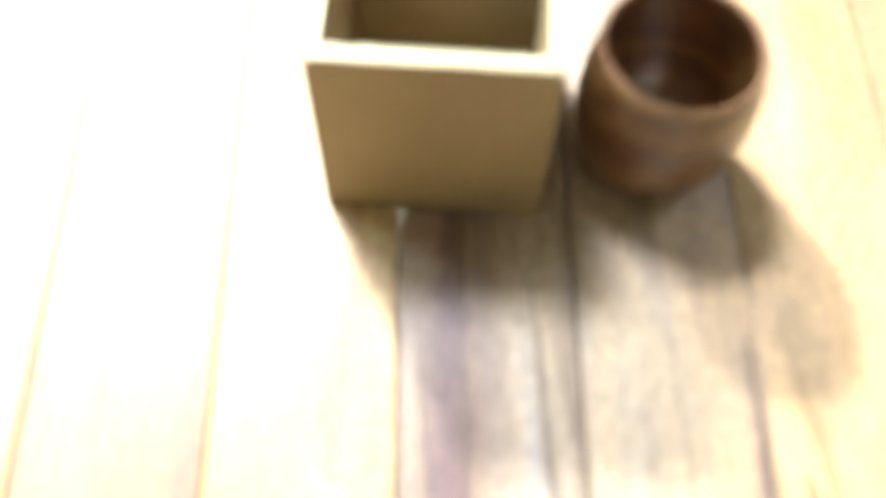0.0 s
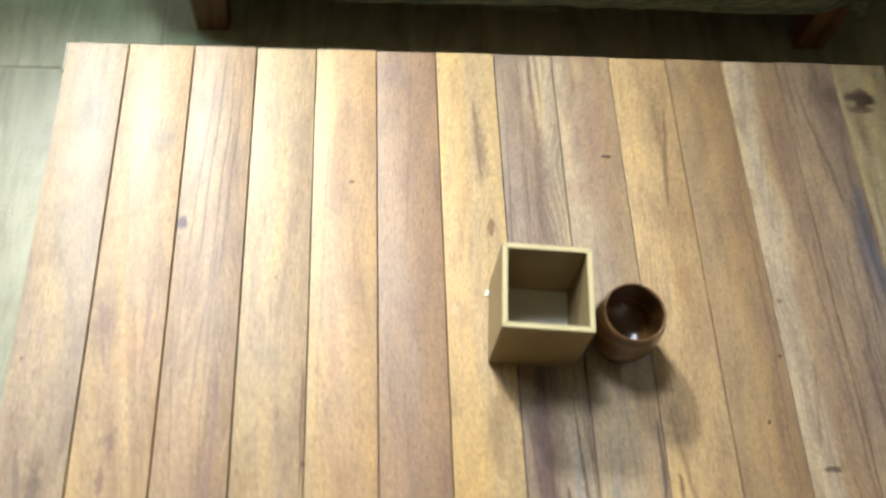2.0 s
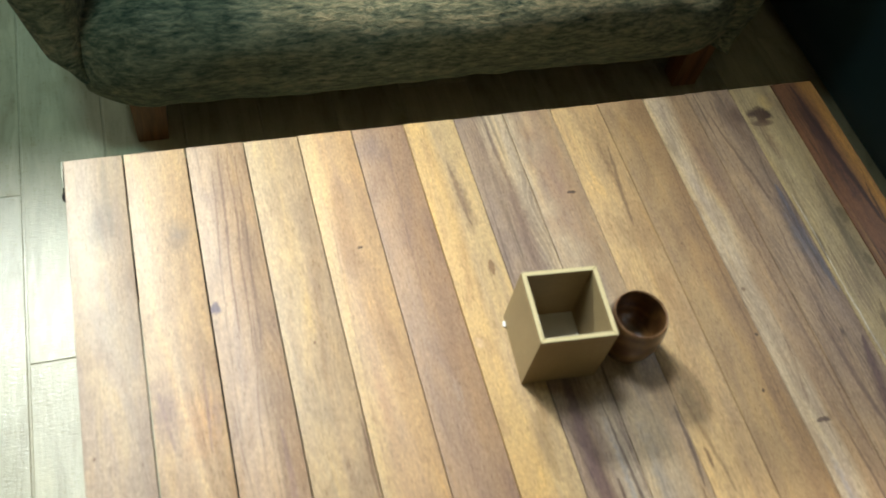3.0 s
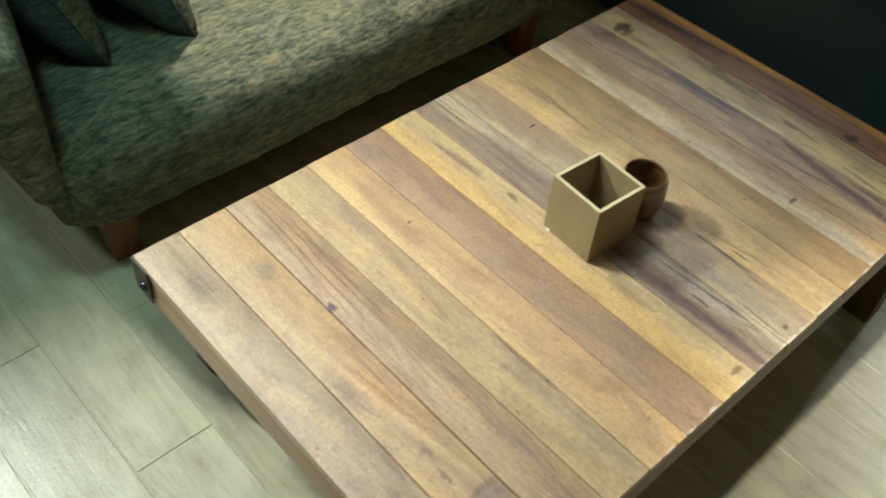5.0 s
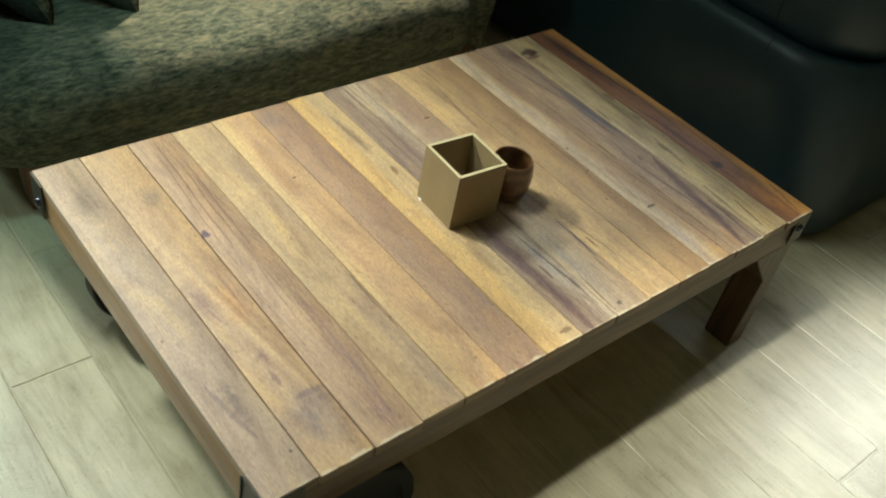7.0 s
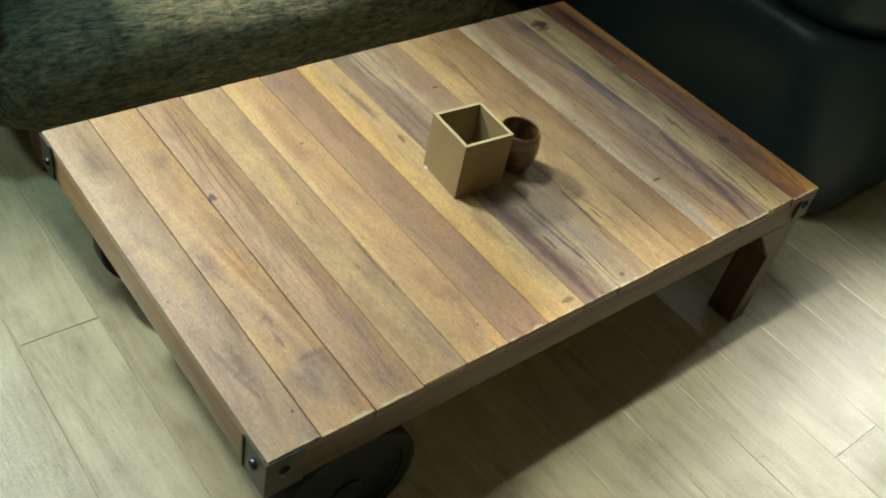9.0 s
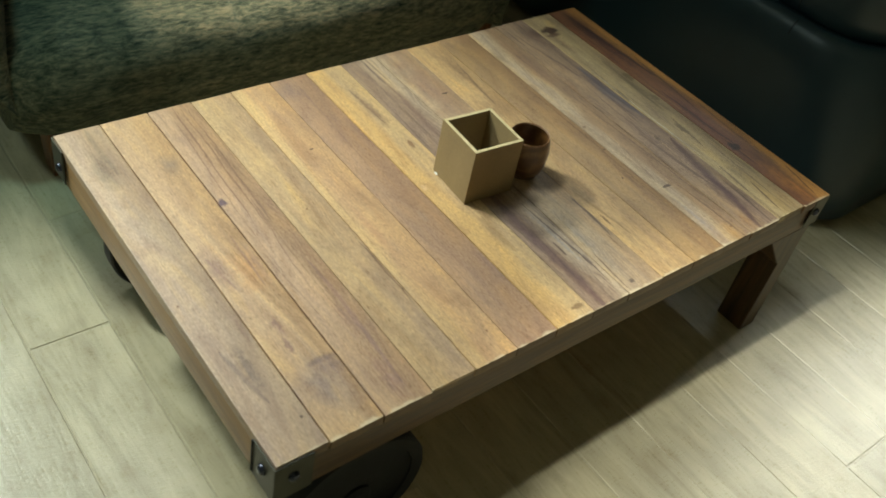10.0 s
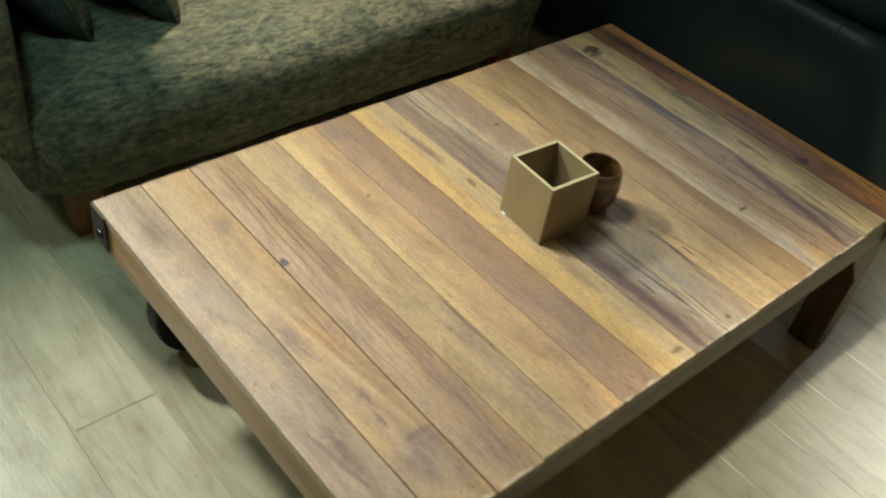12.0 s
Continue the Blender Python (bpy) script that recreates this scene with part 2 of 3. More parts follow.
    tone = mix(tree, 1.0, tone, ramp(tree, flecks, [(0.36, (0.90, 0.89, 0.88)), (0.52, (1, 1, 1)), (0.70, (1.17, 1.16, 1.15))]), "MULTIPLY")
    # finish rubbed off along the cut ends
    rub = ramp(tree, math2(tree, "ADD", sep.outputs[1], math2(tree, "MULTIPLY_ADD", blot, 0.035, -0.0160)), [(0.0, (1, 1, 1)), (0.0016, (0, 0, 0))])
    above = math2(tree, "GREATER_THAN", sep.outputs[2], -0.0014)
    tone = mix(tree, math2(tree, "MULTIPLY", math2(tree, "MULTIPLY", rub, above), 0.6), tone, (*c3(222, 204, 168), 1))
    # darker end grain on the front cut face, its shade painted in too
    end = math2(tree, "MULTIPLY", math2(tree, "LESS_THAN", sep.outputs[1], 0.0009), math2(tree, "LESS_THAN", sep.outputs[2], -0.0014))
    tone = mix(tree, math2(tree, "MULTIPLY", end, 0.8), tone, mix(tree, blot, (*c3(50, 35, 24), 1), (*c3(116, 86, 54), 1)))
    rough = math2(tree, "MULTIPLY_ADD", pores, 0.22, gloss - 0.08)
    set_in(tree, bsdf, colour=tone, rough=rough, spec=0.45, coat=0.12, coat_rough=0.34)
    h = math2(tree, "ADD", math2(tree, "ADD", pores, flecks), math2(tree, "MULTIPLY", figure, 0.8))
    bump(tree, bsdf, h, 0.22, 0.0012)
    return mat


def w3(r, g, b):
    """Plank tones, a little greyer and greener than named."""
    return c3(*(0.20 * m + 0.80 * v for m, v in zip((172, 152, 122), (0.985 * r, 0.995 * g, 1.045 * b + 2))))


UMBER, YELLOW = c3(110, 72, 48), c3(214, 170, 98)
INK = c3(50, 36, 32)
plank_mats = []


def board(left, right, across, streak, amount, stains, veins):
    """The next board's wood: its left and right tone, where they meet, the grain's colour and strength, stains and veins."""
    i = len(plank_mats)
    plank_mats.append(plank_wood("wood_plank", left, right, across, streak, amount, 1.37 * i + 0.6, stains, veins))


board(w3(188, 160, 128), w3(180, 153, 120), 0.5, w3(142, 108, 84), 0.45, [(-0.0392, 0.37, 0.0022, 0.36, w3(226, 204, 172), 0.6), (0.0, 0.62, 0.022, 0.06, c3(140, 126, 108), 0.8), (0.006, 0.16, 0.012, 0.06, c3(120, 102, 90), 0.9), (0.01, 0.45, 0.03, 0.10, w3(170, 150, 126), 0.5), (0.028, 0.052, 0.0022, 0.003, INK, 0.8), (-0.026, 0.30, 0.002, 0.003, UMBER, 0.8)],
      [(0.010, 0.735, 0.014, 0.60, 0.007, c3(132, 120, 104), 0.55), (-0.014, 0.20, 0.002, 0.09, 0.006, c3(112, 98, 92), 0.6)])
board(w3(198, 162, 116), w3(194, 156, 108), 0.6, w3(140, 102, 76), 0.40, [(0.0195, 0.593, 0.024, 0.030, w3(140, 122, 102), 0.75), (-0.024, 0.345, 0.022, 0.055, w3(146, 114, 94), 0.8), (0.014, 0.318, 0.030, 0.060, w3(200, 148, 92), 0.85), (0.034, 0.335, 0.010, 0.050, w3(158, 124, 104), 0.6), (-0.003, 0.205, 0.009, 0.032, w3(126, 92, 84), 0.8), (-0.008, 0.165, 0.005, 0.020, w3(120, 88, 82), 0.75), (0.0, 0.080, 0.060, 0.062, w3(142, 122, 108), 0.9), (0.016, 0.122, 0.034, 0.008, w3(104, 86, 86), 0.8), (0.020, 0.108, 0.030, 0.020, w3(128, 108, 102), 0.7)],
      [(-0.030, 0.37, -0.020, 0.29, 0.004, w3(136, 104, 90), 0.65), (0.026, 0.40, 0.020, 0.28, 0.003, w3(146, 110, 94), 0.6)])
board(w3(188, 152, 112), w3(178, 142, 102), 0.5, w3(118, 84, 64), 0.62, [(-0.034, 0.471, 0.008, 0.011, w3(66, 48, 70), 0.95), (0.0, 0.045, 0.016, 0.05, w3(146, 112, 102), 0.7), (0.01, 0.17, 0.014, 0.06, w3(150, 114, 94), 0.6)],
      [(0.004, 0.735, -0.012, 0.42, 0.0022, w3(112, 80, 62), 0.75), (0.016, 0.735, 0.002, 0.38, 0.0020, w3(116, 84, 62), 0.7), (-0.008, 0.70, -0.024, 0.44, 0.0018, w3(116, 84, 64), 0.65), (0.026, 0.72, 0.014, 0.40, 0.0020, w3(112, 82, 62), 0.7), (0.010, 0.46, -0.006, 0.22, 0.0018, w3(128, 94, 72), 0.6), (0.022, 0.30, 0.014, 0.03, 0.006, w3(130, 98, 92), 0.6), (-0.030, 0.34, -0.020, 0.16, 0.0016, w3(136, 102, 80), 0.55)])
board(w3(190, 158, 110), w3(186, 154, 112), 0.5, w3(140, 106, 74), 0.42, [(0.038, 0.18, 0.003, 0.004, INK, 0.85), (0.0, 0.4, 0.002, 0.003, UMBER, 0.7)],
      [(0.034, 0.30, 0.033, 0.15, 0.0022, w3(110, 78, 52), 0.75)])
board(w3(212, 174, 114), w3(200, 158, 108), 0.25, w3(150, 108, 74), 0.38, [(0.008, 0.531, 0.0055, 0.003, INK, 0.9), (-0.01, 0.3, 0.01, 0.08, w3(176, 128, 86), 0.5), (0.02, 0.05, 0.002, 0.003, UMBER, 0.7)],
      [(-0.020, 0.62, -0.030, 0.20, 0.0016, w3(160, 118, 80), 0.5)])
board(w3(170, 134, 100), w3(160, 124, 92), 0.5, w3(120, 84, 64), 0.42, [(0.004, 0.30, 0.006, 0.02, w3(180, 150, 120), 0.5), (-0.02, 0.70, 0.03, 0.04, w3(140, 118, 106), 0.5)],
      [(0.008, 0.74, -0.006, 0.45, 0.003, w3(128, 98, 80), 0.5)])
board(w3(214, 170, 100), w3(206, 172, 116), 0.42, w3(150, 112, 72), 0.42, [(0.012, 0.60, 0.01, 0.08, w3(132, 106, 82), 0.7), (0.02, 0.47, 0.005, 0.015, UMBER, 0.7), (0.02, 0.255, 0.008, 0.04, w3(150, 108, 60), 0.6), (0.006, 0.21, 0.012, 0.05, w3(134, 104, 70), 0.6), (0.02, 0.02, 0.014, 0.006, w3(96, 66, 34), 0.7), (-0.03, 0.36, 0.008, 0.010, w3(232, 190, 140), 0.5)],
      [(0.012, 0.255, 0.013, 0.16, 0.008, w3(150, 118, 72), 0.65), (0.006, 0.66, 0.014, 0.54, 0.004, w3(120, 92, 66), 0.7)])
board(w3(150, 124, 98), w3(200, 176, 140), 0.62, w3(88, 66, 58), 0.75, [(0.012, 0.55, 0.012, 0.16, w3(130, 106, 92), 0.6), (0.018, 0.16, 0.006, 0.10, w3(128, 130, 134), 0.6), (0.030, 0.09, 0.005, 0.02, w3(96, 74, 70), 0.7)],
      [(-0.016, 0.30, -0.016, -0.01, 0.015, w3(92, 66, 64), 0.85), (0.020, 0.25, 0.030, 0.03, 0.0022, w3(74, 56, 52), 0.85), (0.008, 0.73, 0.006, 0.45, 0.006, w3(112, 88, 76), 0.7), (0.006, 0.15, 0.004, 0.115, 0.003, w3(70, 48, 40), 0.9)])
board(w3(190, 164, 126), w3(182, 150, 108), 0.55, w3(112, 94, 84), 0.62, [(0.0, 0.60, 0.045, 0.22, w3(162, 126, 96), 0.9), (0.018, 0.575, 0.007, 0.003, INK, 0.9), (-0.02, 0.13, 0.012, 0.10, w3(140, 138, 132), 0.5), (0.026, 0.10, 0.003, 0.03, w3(92, 62, 40), 0.7), (-0.015, 0.02, 0.006, 0.006, INK, 0.8)],
      [(0.034, 0.225, 0.030, 0.115, 0.003, w3(72, 54, 42), 0.9), (-0.030, 0.10, -0.034, 0.01, 0.0025, w3(96, 72, 52), 0.8)])
board(w3(206, 168, 110), w3(196, 158, 104), 0.5, w3(136, 102, 68), 0.50, [(0.014, 0.62, 0.008, 0.10, w3(118, 88, 62), 0.7), (-0.02, 0.22, 0.014, 0.06, w3(132, 108, 78), 0.6), (-0.028, 0.15, 0.003, 0.02, w3(90, 60, 40), 0.8)],
      [(0.026, 0.65, 0.010, 0.50, 0.004, w3(112, 84, 58), 0.75), (-0.030, 0.24, -0.010, 0.10, 0.004, w3(120, 92, 62), 0.6)])
board(w3(170, 136, 90), w3(158, 122, 80), 0.55, w3(112, 80, 52), 0.36, [(0.005, 0.22, 0.0022, 0.003, INK, 0.8), (-0.01, 0.46, 0.002, 0.003, UMBER, 0.7), (0.034, 0.30, 0.003, 0.003, INK, 0.8)],
      [(0.030, 0.60, 0.026, 0.10, 0.002, w3(112, 78, 50), 0.6)])
board(w3(202, 176, 136), w3(166, 134, 98), 0.46, w3(112, 86, 66), 0.70, [(-0.010, 0.166, 0.011, 0.0045, w3(70, 52, 42), 0.9), (-0.021, 0.50, 0.010, 0.30, w3(214, 190, 152), 0.6), (-0.026, 0.08, 0.006, 0.07, w3(196, 188, 172), 0.65), (-0.030, 0.371, 0.005, 0.004, w3(110, 82, 58), 0.8), (0.016, 0.03, 0.004, 0.003, UMBER, 0.8), (0.0, 0.02, 0.03, 0.03, YELLOW, 0.4), (0.012, 0.60, 0.018, 0.12, w3(158, 120, 88), 0.6)],
      [(0.020, 0.50, 0.034, 0.10, 0.003, w3(116, 88, 68), 0.7), (0.012, 0.16, 0.022, -0.01, 0.0025, w3(96, 72, 56), 0.75), (-0.004, 0.30, -0.020, 0.19, 0.003, w3(132, 104, 80), 0.6), (0.002, 0.70, 0.016, 0.46, 0.004, w3(134, 102, 78), 0.6)])
board(w3(166, 136, 102), w3(150, 124, 98), 0.6, w3(80, 62, 54), 0.85, [(0.020, 0.44, 0.014, 0.09, w3(104, 104, 110), 0.75), (-0.010, 0.26, 0.012, 0.12, w3(118, 92, 78), 0.6), (0.0, 0.10, 0.020, 0.10, w3(96, 72, 66), 0.7), (-0.024, 0.03, 0.012, 0.03, w3(168, 122, 74), 0.7), (0.03, 0.68, 0.02, 0.03, w3(96, 68, 52), 0.8)],
      [(0.032, 0.27, -0.012, 0.0, 0.013, w3(84, 60, 60), 0.92), (-0.018, 0.69, 0.006, 0.50, 0.0035, w3(92, 70, 56), 0.8), (0.026, 0.54, 0.033, 0.34, 0.008, w3(84, 88, 104), 0.85), (-0.018, 0.31, -0.004, 0.12, 0.005, w3(92, 70, 60), 0.75), (0.030, 0.13, 0.020, -0.01, 0.003, w3(72, 52, 48), 0.85), (-0.004, 0.48, -0.014, 0.26, 0.003, w3(104, 80, 64), 0.65)])
board(w3(186, 162, 112), w3(168, 144, 96), 0.42, w3(92, 72, 50), 0.8, [(-0.010, 0.677, 0.020, 0.022, w3(44, 24, 18), 1.0), (-0.014, 0.66, 0.024, 0.008, w3(74, 46, 32), 0.8), (0.012, 0.70, 0.014, 0.02, w3(206, 170, 96), 0.6), (-0.016, 0.62, 0.010, 0.05, w3(120, 84, 58), 0.6), (0.032, 0.468, 0.010, 0.018, w3(92, 76, 40), 0.9), (0.030, 0.385, 0.007, 0.014, w3(98, 82, 46), 0.85), (0.0, 0.283, 0.007, 0.022, w3(84, 68, 44), 0.9), (0.020, 0.42, 0.016, 0.09, w3(124, 108, 62), 0.6), (-0.006, 0.13, 0.012, 0.05, w3(118, 104, 78), 0.6)],
      [(0.020, 0.54, 0.010, 0.34, 0.006, w3(108, 94, 56), 0.75), (0.010, 0.32, -0.006, 0.22, 0.004, w3(88, 70, 46), 0.8), (-0.002, 0.10, -0.014, 0.015, 0.0028, w3(64, 46, 40), 0.9), (-0.026, 0.16, -0.030, 0.08, 0.004, w3(92, 74, 58), 0.75), (-0.0345, 0.52, -0.034, 0.20, 0.0016, w3(232, 222, 196), 0.85), (0.016, 0.24, 0.010, 0.06, 0.0025, w3(104, 84, 58), 0.7)])
board(c3(118, 80, 54), c3(168, 120, 62), 0.66, c3(56, 38, 28), 0.8, [(-0.006, 0.60, 0.016, 0.16, c3(76, 50, 46), 0.85), (-0.016, 0.30, 0.016, 0.10, c3(98, 58, 40), 0.8), (-0.022, 0.192, 0.013, 0.016, c3(46, 28, 24), 0.95), (0.030, 0.42, 0.007, 0.40, c3(186, 132, 62), 0.8), (-0.010, 0.07, 0.020, 0.08, c3(164, 112, 60), 0.75), (-0.032, 0.40, 0.006, 0.10, c3(150, 112, 66), 0.6)],
      [(-0.006, 0.735, 0.012, 0.44, 0.007, c3(58, 36, 34), 0.9), (0.022, 0.52, 0.004, 0.30, 0.004, c3(70, 44, 30), 0.8), (-0.022, 0.40, -0.014, 0.20, 0.005, c3(66, 38, 30), 0.85), (0.028, 0.34, 0.010, 0.14, 0.003, c3(84, 50, 30), 0.75), (0.031, 0.10, 0.010, 0.01, 0.003, c3(80, 48, 28), 0.85)])


def solid_wood(name, light, dark, along, gloss=0.42, seed=0.0):
    mat, tree, bsdf = material(name)
    k = [70, 70, 70]
    k[along] = 4
    f = noise_tex(tree, coords(tree, k, (seed, seed, seed)), 1.0, 5, 0.6, 1.2)
    k2 = [420, 420, 420]
    k2[along] = 24
    p = noise_tex(tree, coords(tree, k2), 1.0, 3, 0.7)
    tone = ramp(tree, f, [(0.3, dark), (0.5, tuple((a + b) / 2 for a, b in zip(light, dark))), (0.7, light)])
    tone = mix(tree, 1.0, tone, ramp(tree, p, [(0.35, (0.8, 0.78, 0.76)), (0.6, (1.05, 1.05, 1.05))]), "MULTIPLY")
    set_in(tree, bsdf, colour=tone, rough=math2(tree, "MULTIPLY_ADD", p, 0.2, gloss - 0.1))
    bump(tree, bsdf, math2(tree, "ADD", f, p), 0.2, 0.001)
    return mat


shaded_apron_wood = solid_wood("shaded_apron_wood", c3(112, 80, 44), c3(52, 36, 21), 0)
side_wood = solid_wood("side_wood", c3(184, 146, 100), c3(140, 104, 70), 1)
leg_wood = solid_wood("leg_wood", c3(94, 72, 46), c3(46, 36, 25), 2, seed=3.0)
sofa_leg_wood = solid_wood("sofa_leg_wood", c3(132, 88, 52), c3(86, 55, 32), 2, 0.4, 8.0)


def plain(name, colour, rough, metal=0.0, speck=0.15, scale=60, bumpy=0.1, coat=0.0):
    mat, tree, bsdf = material(name)
    n = noise_tex(tree, coords(tree), scale, 5, 0.65)
    big = noise_tex(tree, coords(tree), scale * 0.12, 3, 0.5)
    tone = mix(tree, 1.0, (*colour, 1), ramp(tree, n, [(0.3, (1 - speck,) * 3), (0.7, (1 + speck,) * 3)]), "MULTIPLY")
    tone = mix(tree, 1.0, tone, ramp(tree, big, [(0.3, (1 - speck,) * 3), (0.7, (1 + speck,) * 3)]), "MULTIPLY")
    set_in(tree, bsdf, colour=tone, rough=math2(tree, "MULTIPLY_ADD", n, 0.2, rough - 0.1), metal=metal, coat=coat)
    bump(tree, bsdf, n, bumpy, 0.001)
    return mat


steel = plain("dull_steel", c3(84, 83, 74), 0.48, 0.85, 0.16, 120)
iron = plain("cast_iron", c3(15, 16, 16), 0.68, 0.1, 0.25, 150, 0.3)
bolt_steel = plain("bolt_steel", c3(70, 72, 82), 0.28, 0.9, 0.1, 200)
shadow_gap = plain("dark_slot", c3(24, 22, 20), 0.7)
wall_paint = plain("wall_paint", c3(216, 214, 206), 0.7, 0, 0.04, 30)
ceiling_paint = plain("ceiling_paint", c3(236, 236, 231), 0.8, 0, 0.03, 30)
grout = plain("grout", c3(168, 160, 134), 0.34, 0, 0.15, 90)
partition_paint = plain("partition_paint", c3(90, 92, 86), 0.65, 0, 0.05, 40)


def fibreboard():
    mat, tree, bsdf = material("raw_fibreboard")
    n = noise_tex(tree, coords(tree), 420, 4, 0.7)
    b = noise_tex(tree, coords(tree, (1, 1, 0.6)), 22, 4, 0.6)
    tone = mix(tree, 1.0, (*c3(149, 129, 94), 1), ramp(tree, n, [(0.3, (0.88, 0.87, 0.85)), (0.7, (1.1, 1.1, 1.1))]), "MULTIPLY")
    tone = mix(tree, 1.0, tone, ramp(tree, b, [(0.3, (0.90, 0.89, 0.88)), (0.7, (1.08, 1.08, 1.06))]), "MULTIPLY")
    high = node(tree, "SeparateXYZ", {0: node(tree, "TexCoord").outputs["Object"]}).outputs[2]
    top_edge = math2(tree, "GREATER_THAN", high, 0.3712 + 0.0008 + 0.1086)
    tone = mix(tree, top_edge, tone, (*c3(206, 188, 142), 1))
    set_in(tree, bsdf, colour=tone, rough=0.5, spec=0.4)
    bump(tree, bsdf, n, 0.12, 0.0006)
    return mat


def turned_wood():
    mat, tree, bsdf = material("turned_walnut")
    wave = node(tree, "TexWave", {"Vector": coords(tree, (1, 1, 1.6)), "Scale": 9.0, "Distortion": 9.0, "Detail": 3.0, "Detail Scale": 1.6})
    wave.wave_type, wave.rings_direction = "RINGS", "X"
    w = wave.outputs["Fac"]
    p = noise_tex(tree, coords(tree, (300, 300, 30)), 1.0, 3, 0.7)
    tone = ramp(tree, w, [(0.1, c3(92, 63, 38)), (0.55, c3(104, 73, 43)), (0.9, c3(114, 82, 48))])
    tone = mix(tree, 1.0, tone, ramp(tree, p, [(0.35, (0.82, 0.8, 0.78)), (0.6, (1.05, 1.05, 1.05))]), "MULTIPLY")
    set_in(tree, bsdf, colour=tone, rough=0.30, spec=0.5, coat=0.6, coat_rough=0.18)
    bump(tree, bsdf, p, 0.15, 0.0006)
    return mat


box_board, cup_wood = fibreboard(), turned_wood()
rim_wood = solid_wood("rim_wood", c3(150, 116, 84), c3(118, 84, 58), 2, 0.4)
pale_board = plain("pale_board", c3(206, 204, 192), 0.5, 0, 0.04, 80)


def floor_tile():
    mat, tree, bsdf = material("wood_look_tile")
    c = node(tree, "TexCoord").outputs["Object"]
    rnd = node(tree, "ObjectInfo").outputs["Random"]
    shift = node(tree, "CombineXYZ", {0: math2(tree, "MULTIPLY", rnd, 37.0), 1: math2(tree, "MULTIPLY", rnd, 91.0), 2: 0.0}).outputs[0]
    v = node(tree, "VectorMath", {0: c, 1: shift}, operation="ADD").outputs[0]
    f = noise_tex(tree, node(tree, "Mapping", {"Vector": v, "Scale": (20, 3.2, 1)}).outputs[0], 1.0, 5, 0.6, 1.6)
    g = noise_tex(tree, node(tree, "Mapping", {"Vector": v, "Scale": (150, 14, 1)}).outputs[0], 1.0, 4, 0.65)
    cloud = noise_tex(tree, v, 9.0, 5, 0.6)
    tone = ramp(tree, f, [(0.28, c3(158, 149, 124)), (0.5, c3(177, 169, 142)), (0.72, c3(192, 185, 158))])
    tone = mix(tree, 1.0, tone, ramp(tree, g, [(0.3, (0.94, 0.94, 0.93)), (0.55, (1.0, 1.0, 1.0)), (0.8, (1.02, 1.02, 1.02))]), "MULTIPLY")
    tone = mix(tree, 1.0, tone, ramp(tree, cloud, [(0.28, (0.84, 0.81, 0.74)), (0.48, (0.99, 0.99, 0.98)), (0.7, (1.10, 1.09, 1.05))]), "MULTIPLY")
    tone = mix(tree, 1.0, tone, ramp(tree, rnd, [(0.0, (0.90, 0.90, 0.89)), (1.0, (1.06, 1.05, 1.02))]), "MULTIPLY")
    glint = noise_tex(tree, node(tree, "Mapping", {"Vector": v, "Scale": (80, 260, 1)}).outputs[0], 1.0, 3, 0.7)
    rough = math2(tree, "ADD", math2(tree, "MULTIPLY", g, 0.32), math2(tree, "MULTIPLY_ADD", glint, 0.44, -0.05))
    set_in(tree, bsdf, colour=tone, rough=rough, spec=0.6)
    bump(tree, bsdf, math2(tree, "ADD", math2(tree, "ADD", g, f), math2(tree, "MULTIPLY", glint, 1.5)), 0.30, 0.0013)
    return mat


tile_mat = floor_tile()


def chenille(name, pale, deep, patch):
    """Woven pile with short flecks and large worn patches."""
    mat, tree, bsdf = material(name)
    flecks = noise_tex(tree, coords(tree, (46, 150, 150)), 1.0, 4, 0.66, 0.5)
    lumps = noise_tex(tree, coords(tree, (15, 38, 38)), 1.0, 4, 0.62, 0.8)
    cloth = noise_tex(tree, coords(tree, (900, 900, 900)), 1.0, 2, 0.5)
    fac = math2(tree, "ADD", math2(tree, "MULTIPLY", flecks, 0.63), math2(tree, "MULTIPLY", lumps, 0.37))
    tone = ramp(tree, fac, [(0.33, deep), (0.48, patch), (0.64, pale)])
    set_in(tree, bsdf, colour=tone, rough=0.9, spec=0.12, sheen=0.06, sheen_rough=0.4)
    bump(tree, bsdf, math2(tree, "ADD", flecks, math2(tree, "MULTIPLY", cloth, 0.4)), 1.0, 0.006)
    return mat


sofa_cloth = chenille("chenille_cloth", c3(146, 138, 112), c3(34, 50, 46), c3(94, 98, 81))
shaded_pillow_cloth = chenille("shaded_pillow_cloth", c3(106, 120, 116), c3(52, 68, 69), c3(78, 92, 91))


def leather():
    mat, tree, bsdf = material("black_leather")
    v = node(tree, "TexVoronoi", {"Vector": coords(tree), "Scale": 420.0}).outputs["Distance"]
    n = noise_tex(tree, coords(tree), 14, 4, 0.6)
    tone = mix(tree, n, (*c3(37, 52, 58), 1), (*c3(45, 61, 67), 1))
    set_in(tree, bsdf, colour=tone, rough=math2(tree, "MULTIPLY_ADD", n, 0.16, 0.31), spec=0.5)
    bump(tree, bsdf, v, 0.10, 0.0008)
    return mat


black_leather = leather()
card_blue = plain("blue_card", c3(172, 232, 246), 0.55, 0, 0.04, 60)
card_print = plain("card_print", c3(164, 226, 241), 0.6, 0, 0.04, 60)
card_white = plain("white_paper", c3(236, 234, 226), 0.6, 0, 0.03, 60)

# ---- room ----
def room():
    x0, x1, y0, y1, top = -2.6, 4.2, -3.0, 3.6, 2.8
